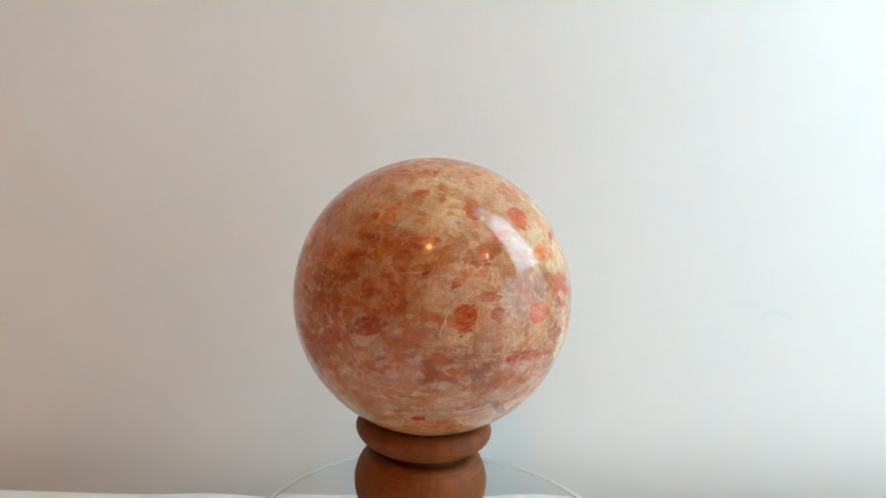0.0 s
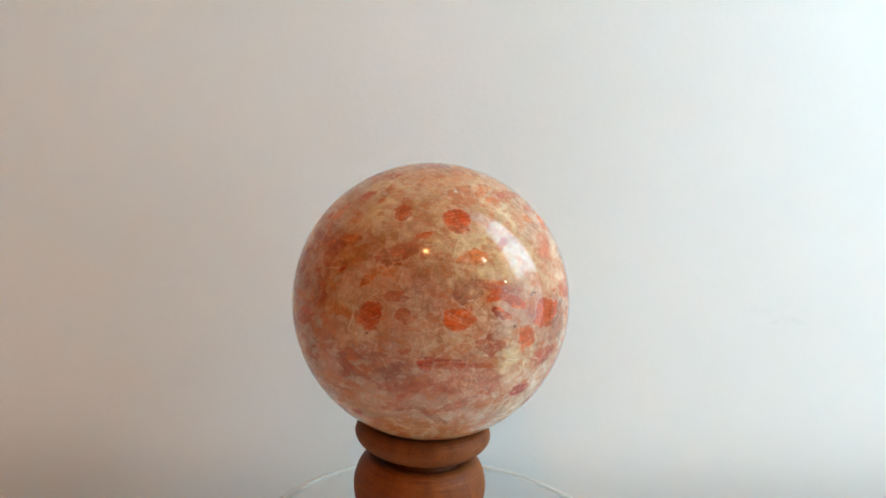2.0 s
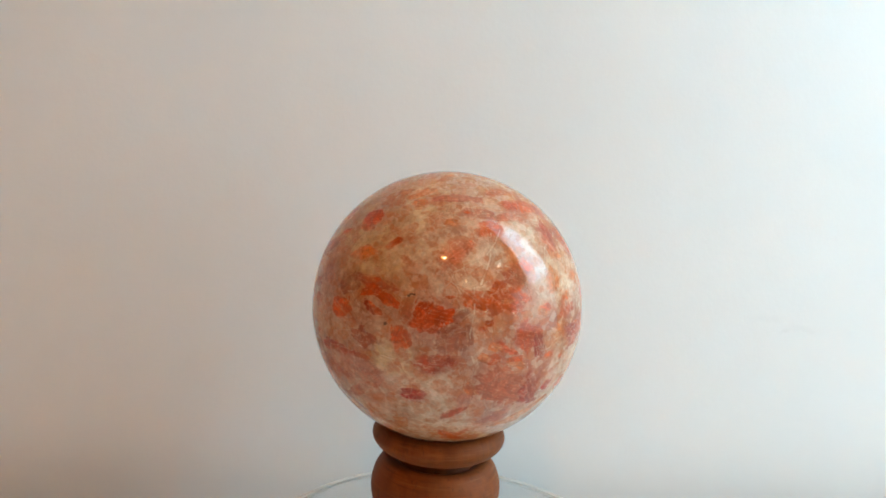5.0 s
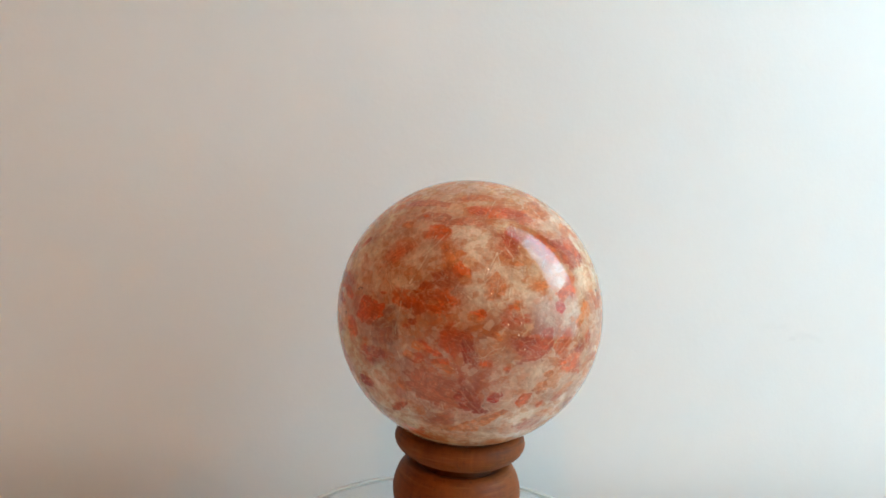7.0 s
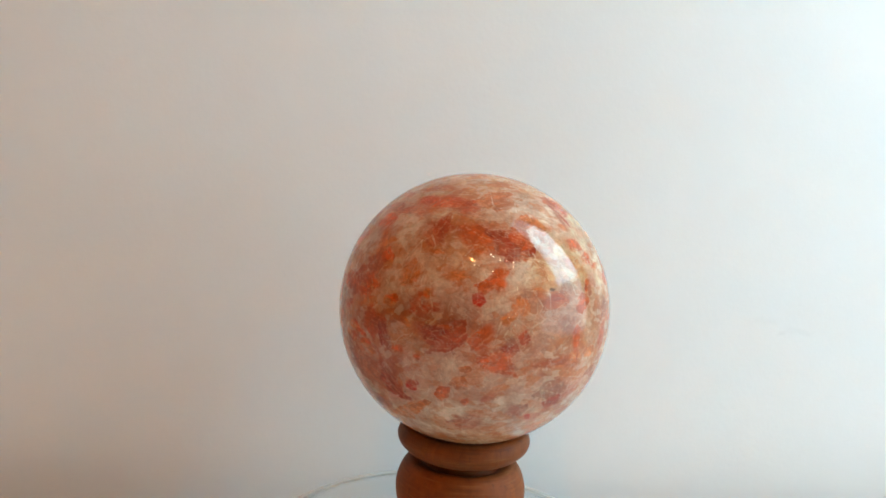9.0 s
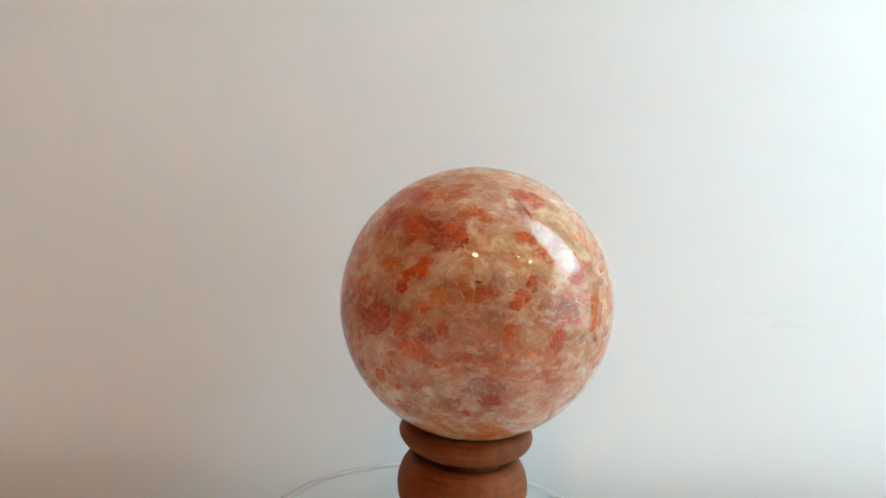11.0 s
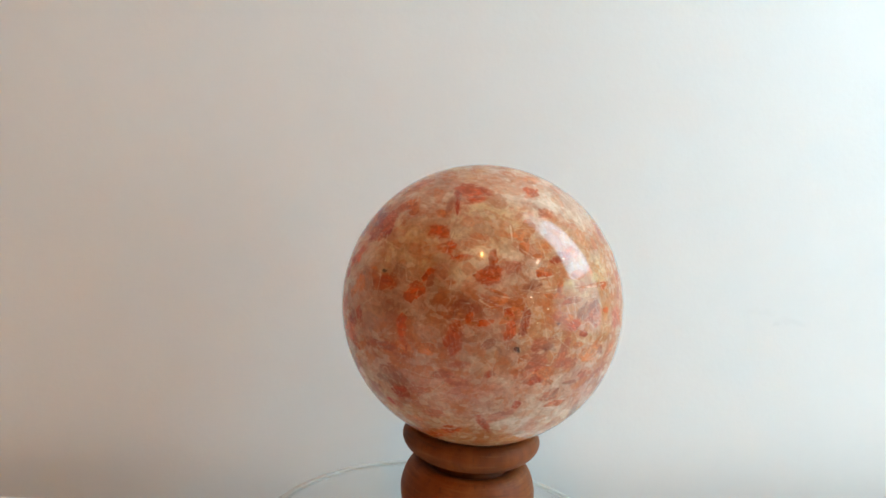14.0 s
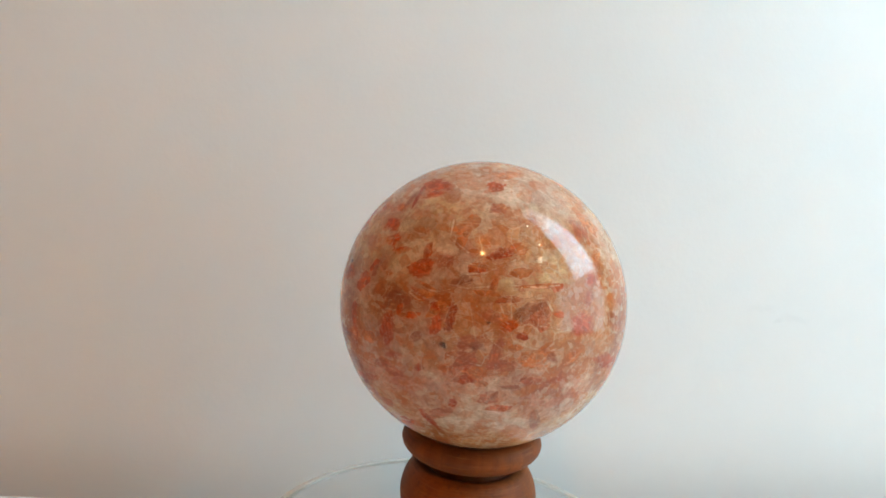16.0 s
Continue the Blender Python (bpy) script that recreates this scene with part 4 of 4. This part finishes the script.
    crack((149.2, 15.4), (157.1, 14.4), (165.8, 15.8))
    crack((123.9, 34.5), (123.0, 26.0))
    crack((136.9, 11.0), (140.7, 8.9), (149.3, 10.6))
    crack((154.8, 23.0), (166.6, 21.4))
    crack((86.5, 16.2), (96.9, 14.9), (97.1, 8.4))
    crack((173.6, 25.1), (163.4, 20.1), (156.0, 18.9), (153.9, 15.1))
    crack((176.2, 11.9), (-176.1, 12.7), (-173.4, 8.6))
    crack((137.1, 11.9), (144.5, 9.3))
    crack((152.2, -8.0), (163.3, -10.6))
    crack((171.1, 16.4), (-178.7, 16.2), (-170.2, 16.9))
    crack((164.9, -0.5), (169.9, -4.4), (-177.8, -4.1))
    crack((147.7, 38.3), (148.2, 31.1), (156.2, 26.4))
    crack((-178.5, 3.8), (-170.4, 2.5))
    crack((121.0, 8.2), (134.6, 9.7))
    crack((-85.3, -3.4), (-82.8, 4.7), (-75.0, 10.6))
    crack((-54.2, 6.3), (-41.7, 10.4), (-36.3, 5.5))
    crack((-32.1, -22.1), (-15.4, -35.9))
    crack((-68.9, 30.7), (-54.1, 29.0))
    crack((-83.0, -1.2), (-84.0, 4.9), (-81.1, 8.7))
    crack((-60.7, 2.5), (-54.5, 7.3), (-37.9, 7.3))
    crack((-63.4, -35.7), (-57.6, -24.8))
    crack((-110.8, 23.9), (-106.4, 29.8))


def build_ball():
    stone_pattern()
    shape = random.Random(5)
    across, up = 720, 360
    lo = np.linspace(0, 2 * math.pi, across, endpoint=False)
    la = np.linspace(-math.pi / 2, math.pi / 2, up + 1)[1:-1]
    gx, gy = np.meshgrid(lo, la)
    dirs = np.stack([np.cos(gy) * np.cos(gx), np.cos(gy) * np.sin(gx), np.sin(gy)], -1).reshape(-1, 3)
    dirs = np.concatenate([dirs, [[0, 0, -1], [0, 0, 1]]])
    count = len(dirs)
    near = np.full(count, 9.0)
    tone = np.ones((count, 4))
    streak = np.zeros(count)
    strength = np.zeros(count)
    halo = np.zeros((count, 4))
    halo[:, 3] = 1e-4
    for n, u, v, long, short, key in crystals:
        reach = math.cos(min(1.2, 3.2 * long / 40))
        ids = np.nonzero(dirs @ n > reach)[0]
        x, y = dirs[ids] @ u * 40, dirs[ids] @ v * 40
        a, b = x / (1.15 * long), y / (1.15 * short)
        # convex outline of five to seven uneven sides
        sides = shape.randint(5, 7)
        first = shape.uniform(0, 6.28)
        d = np.zeros(len(ids))
        for k in range(sides):
            g = first + 2 * math.pi * (k + shape.uniform(-0.28, 0.28)) / sides
            d = np.maximum(d, (a * math.cos(g) + b * math.sin(g)) / shape.uniform(0.74, 1.02))
        colour, cover, gap = TONES[key]
        fade = shape.uniform(0, 6.28)
        lean = shape.uniform(-0.5, 0.5)
        shade = shape.uniform(0.88, 1.12)
        spread = cover * np.exp(-1.1 * d * d)
        halo[ids, :3] += spread[:, None] * np.array(colour)
        halo[ids, 3] += spread
        hit = d < near[ids]
        at = ids[hit]
        near[at] = d[hit]
        tone[at, :3] = np.array(colour) * shade
        strength[at] = cover * np.clip(0.88 + 0.22 * (a * math.cos(fade) + b * math.sin(fade)), 0.55, 1.0)[hit]
        streak[at] = ((y * math.cos(lean) + x * math.sin(lean)) * 2 * math.pi / gap)[hit]
    halo[:, :3] /= halo[:, 3:]
    halo[:, 3] = 0.75 * (1 - np.exp(-halo[:, 3]))
    cloud = np.ones((count, 4))
    total = np.full(count, 0.03)
    cloud[:, :3] = 0.03 * np.array(ZONES["a"])
    for n, u, v, key in zones:
        a, b = dirs @ u * RADIUS, dirs @ v * RADIUS
        w = np.exp(-1.5 * (a * a + b * b)) * (dirs @ n > 0)
        cloud[:, :3] += w[:, None] * np.array(ZONES[key])
        total += w
    cloud[:, :3] /= total[:, None]
    far = np.full(count, 9.0)
    for p, q in cracks:
        ids = np.nonzero(dirs @ ((p + q) / np.linalg.norm(p + q)) > 0.85)[0]
        way = q - p
        s = np.clip((dirs[ids] * 40 - p) @ way / (way @ way), 0, 1)
        far[ids] = np.minimum(far[ids], np.linalg.norm(dirs[ids] * 40 - p - s[:, None] * way, axis=1))
    faces = []
    for j in range(up - 2):
        for i in range(across):
            k = (i + 1) % across
            faces.append((j * across + i, j * across + k, (j + 1) * across + k, (j + 1) * across + i))
    last = (up - 2) * across
    for i in range(across):
        k = (i + 1) % across
        faces.append((count - 2, k, i))
        faces.append((last + i, last + k, count - 1))
    me = bpy.data.meshes.new("stone_ball")
    me.from_pydata((dirs * RADIUS).tolist(), [], faces)
    for name, values in (("seam", near), ("streak", streak), ("strength", strength), ("crack", far)):
        me.attributes.new(name, "FLOAT", "POINT").data.foreach_set("value", values)
    me.attributes.new("tone", "FLOAT_COLOR", "POINT").data.foreach_set("color", tone.ravel())
    me.attributes.new("halo", "FLOAT_COLOR", "POINT").data.foreach_set("color", halo.ravel())
    me.attributes.new("zone", "FLOAT_COLOR", "POINT").data.foreach_set("color", cloud.ravel())
    me.polygons.foreach_set("use_smooth", [True] * len(me.polygons))
    me.materials.append(STONE)
    ob = new("stone_ball", me)
    return tagged(ob, "polished cream and pink sunstone ball with orange plates", "stone ball")


# ---- lamps ----
LAMP_GLOW = glow_material("lamp_glow", (1.0, 0.53, 0.19), 450.0)
FILL_GLOW = glow_material("fill_glow", (1.0, 0.53, 0.19), 42.0)
BULB_GLOW = glow_material("bulb_glow", (1.0, 0.90, 0.76), 45.0)


def build_lamps():
    """Pendant lamp behind the camera: a small glowing globe, over it an added opaque bowl with a fill disc that lights
    the ceiling; small globe lights on the side wall, placed to mirror as spots in the ball.
    """
    lamp = tagged(new("pendant_lamp"), "warm white pendant lamp with an added bowl for ceiling fill, switched on", "ceiling light")
    lamp.matrix_world = pose(-0.107, -1.15, 0)
    part("rod", lathe([(0, CEIL * 1000 - 1), (40, CEIL * 1000 - 1), (42, CEIL * 1000 - 14), (5, CEIL * 1000 - 18), (5, 2120), (0, 2120)], 32, False), FRAME_WHITE, lamp)
    # bowl and glowing disc are unseen additions, for warm fill off the ceiling
    part("bowl", lathe([(0, 2084), (30, 2084), (90, 2104), (128, 2150), (131, 2150), (93, 2100), (31, 2079), (0, 2079)], 64, False), FRAME_WHITE, lamp, "white opaque bowl added round the fill disc", True)
    part("fill_disc", lathe([(6, 2122), (100, 2122), (100, 2118), (6, 2118), (6, 2122)], 64, False), FILL_GLOW, lamp, "glowing disc added in the bowl for warm ceiling fill")
    part("diffuser", lathe([(0, 2078), (14, 2074), (22, 2064), (24, 2054), (22, 2044), (14, 2034), (0, 2030)], 48, False), LAMP_GLOW, lamp, "glowing globe", True)
    for y, z, r in ((-0.344, 0.404, 0.012), (-0.039, 0.222, 0.006), (-0.608, 0.383, 0.007), (-0.288, 0.204, 0.005), (-0.108, 0.146, 0.005)):
        globe = tagged(new("globe_light"), "small round white globe light on the wall, switched on", "wall light", "globe lights by the window")
        globe.matrix_world = pose(WIN_X, y, Z0 + z)
        bm = bmesh.new()
        bmesh.ops.create_uvsphere(bm, u_segments=24, v_segments=14, radius=r, matrix=Matrix.Translation((-r - 0.012, 0, 0)))
        part("globe", bm, BULB_GLOW, globe, "glowing globe", True)
        part("socket", box(-0.016, 0.001, -r * 0.6, r * 0.6, -r * 0.6, r * 0.6, bevel=0.002), FRAME_WHITE, globe)
        if WIN_Y0 < y < WIN_Y1:  # hangs in the window on a thin cord
            part("cord", box(-0.0085, -0.0075, -0.0005, 0.0005, r * 0.6, WIN_Z1 - Z0 - z), FRAME_WHITE, globe)


build_room()
build_table()
turntable = build_turntable()
stand = build_stand()
ball = build_ball()
build_lamps()

# seconds, place of the ball's axis, turn in degrees
SPIN = [
    (0.0, -0.00563, -0.00457, 0.0),
    (0.5, -0.00614, -0.00386, -6.9),
    (1.0, -0.00662, -0.00297, -14.9),
    (1.5, -0.00697, -0.00200, -23.1),
    (2.0, -0.00719, -0.00093, -31.7),
    (2.5, -0.00725, 0.00019, -40.6),
    (3.0, -0.00714, 0.00126, -49.0),
    (3.5, -0.00687, 0.00233, -57.8),
    (4.0, -0.00645, 0.00332, -66.3),
    (6.5, -0.00177, 0.00704, -114.9),
    (7.0, -0.00077, 0.00721, -123.0),
    (7.5, 0.00037, 0.00724, -131.9),
    (8.0, 0.00158, 0.00708, -141.6),
    (8.5, 0.00267, 0.00674, -150.6),
    (9.0, 0.00365, 0.00627, -159.2),
    (11.5, 0.00670, 0.00277, -196.6),
    (12.0, 0.00700, 0.00190, -203.8),
    (12.5, 0.00717, 0.00108, -210.5),
    (13.0, 0.00725, 0.00028, -216.8),
    (13.5, 0.00724, -0.00050, -223.0),
    (14.0, 0.00713, -0.00134, -229.7),
    (14.5, 0.00694, -0.00210, -235.9),
    (15.0, 0.00667, -0.00286, -242.3),
    (15.5, 0.00632, -0.00357, -248.5),
    (16.0, 0.00587, -0.00426, -255.0),
]


def motions():
    walk(ball, [(t, pose(x, y, Z0, 0, 0, turn)) for t, x, y, turn in SPIN])
    walk(stand, [(t, pose(x, y, Z0, 0, 0, turn)) for t, x, y, turn in SPIN])
    walk(turntable, [(t, pose(0, 0, DISC_TOP, 0, 0, turn)) for t, x, y, turn in SPIN])


motions()
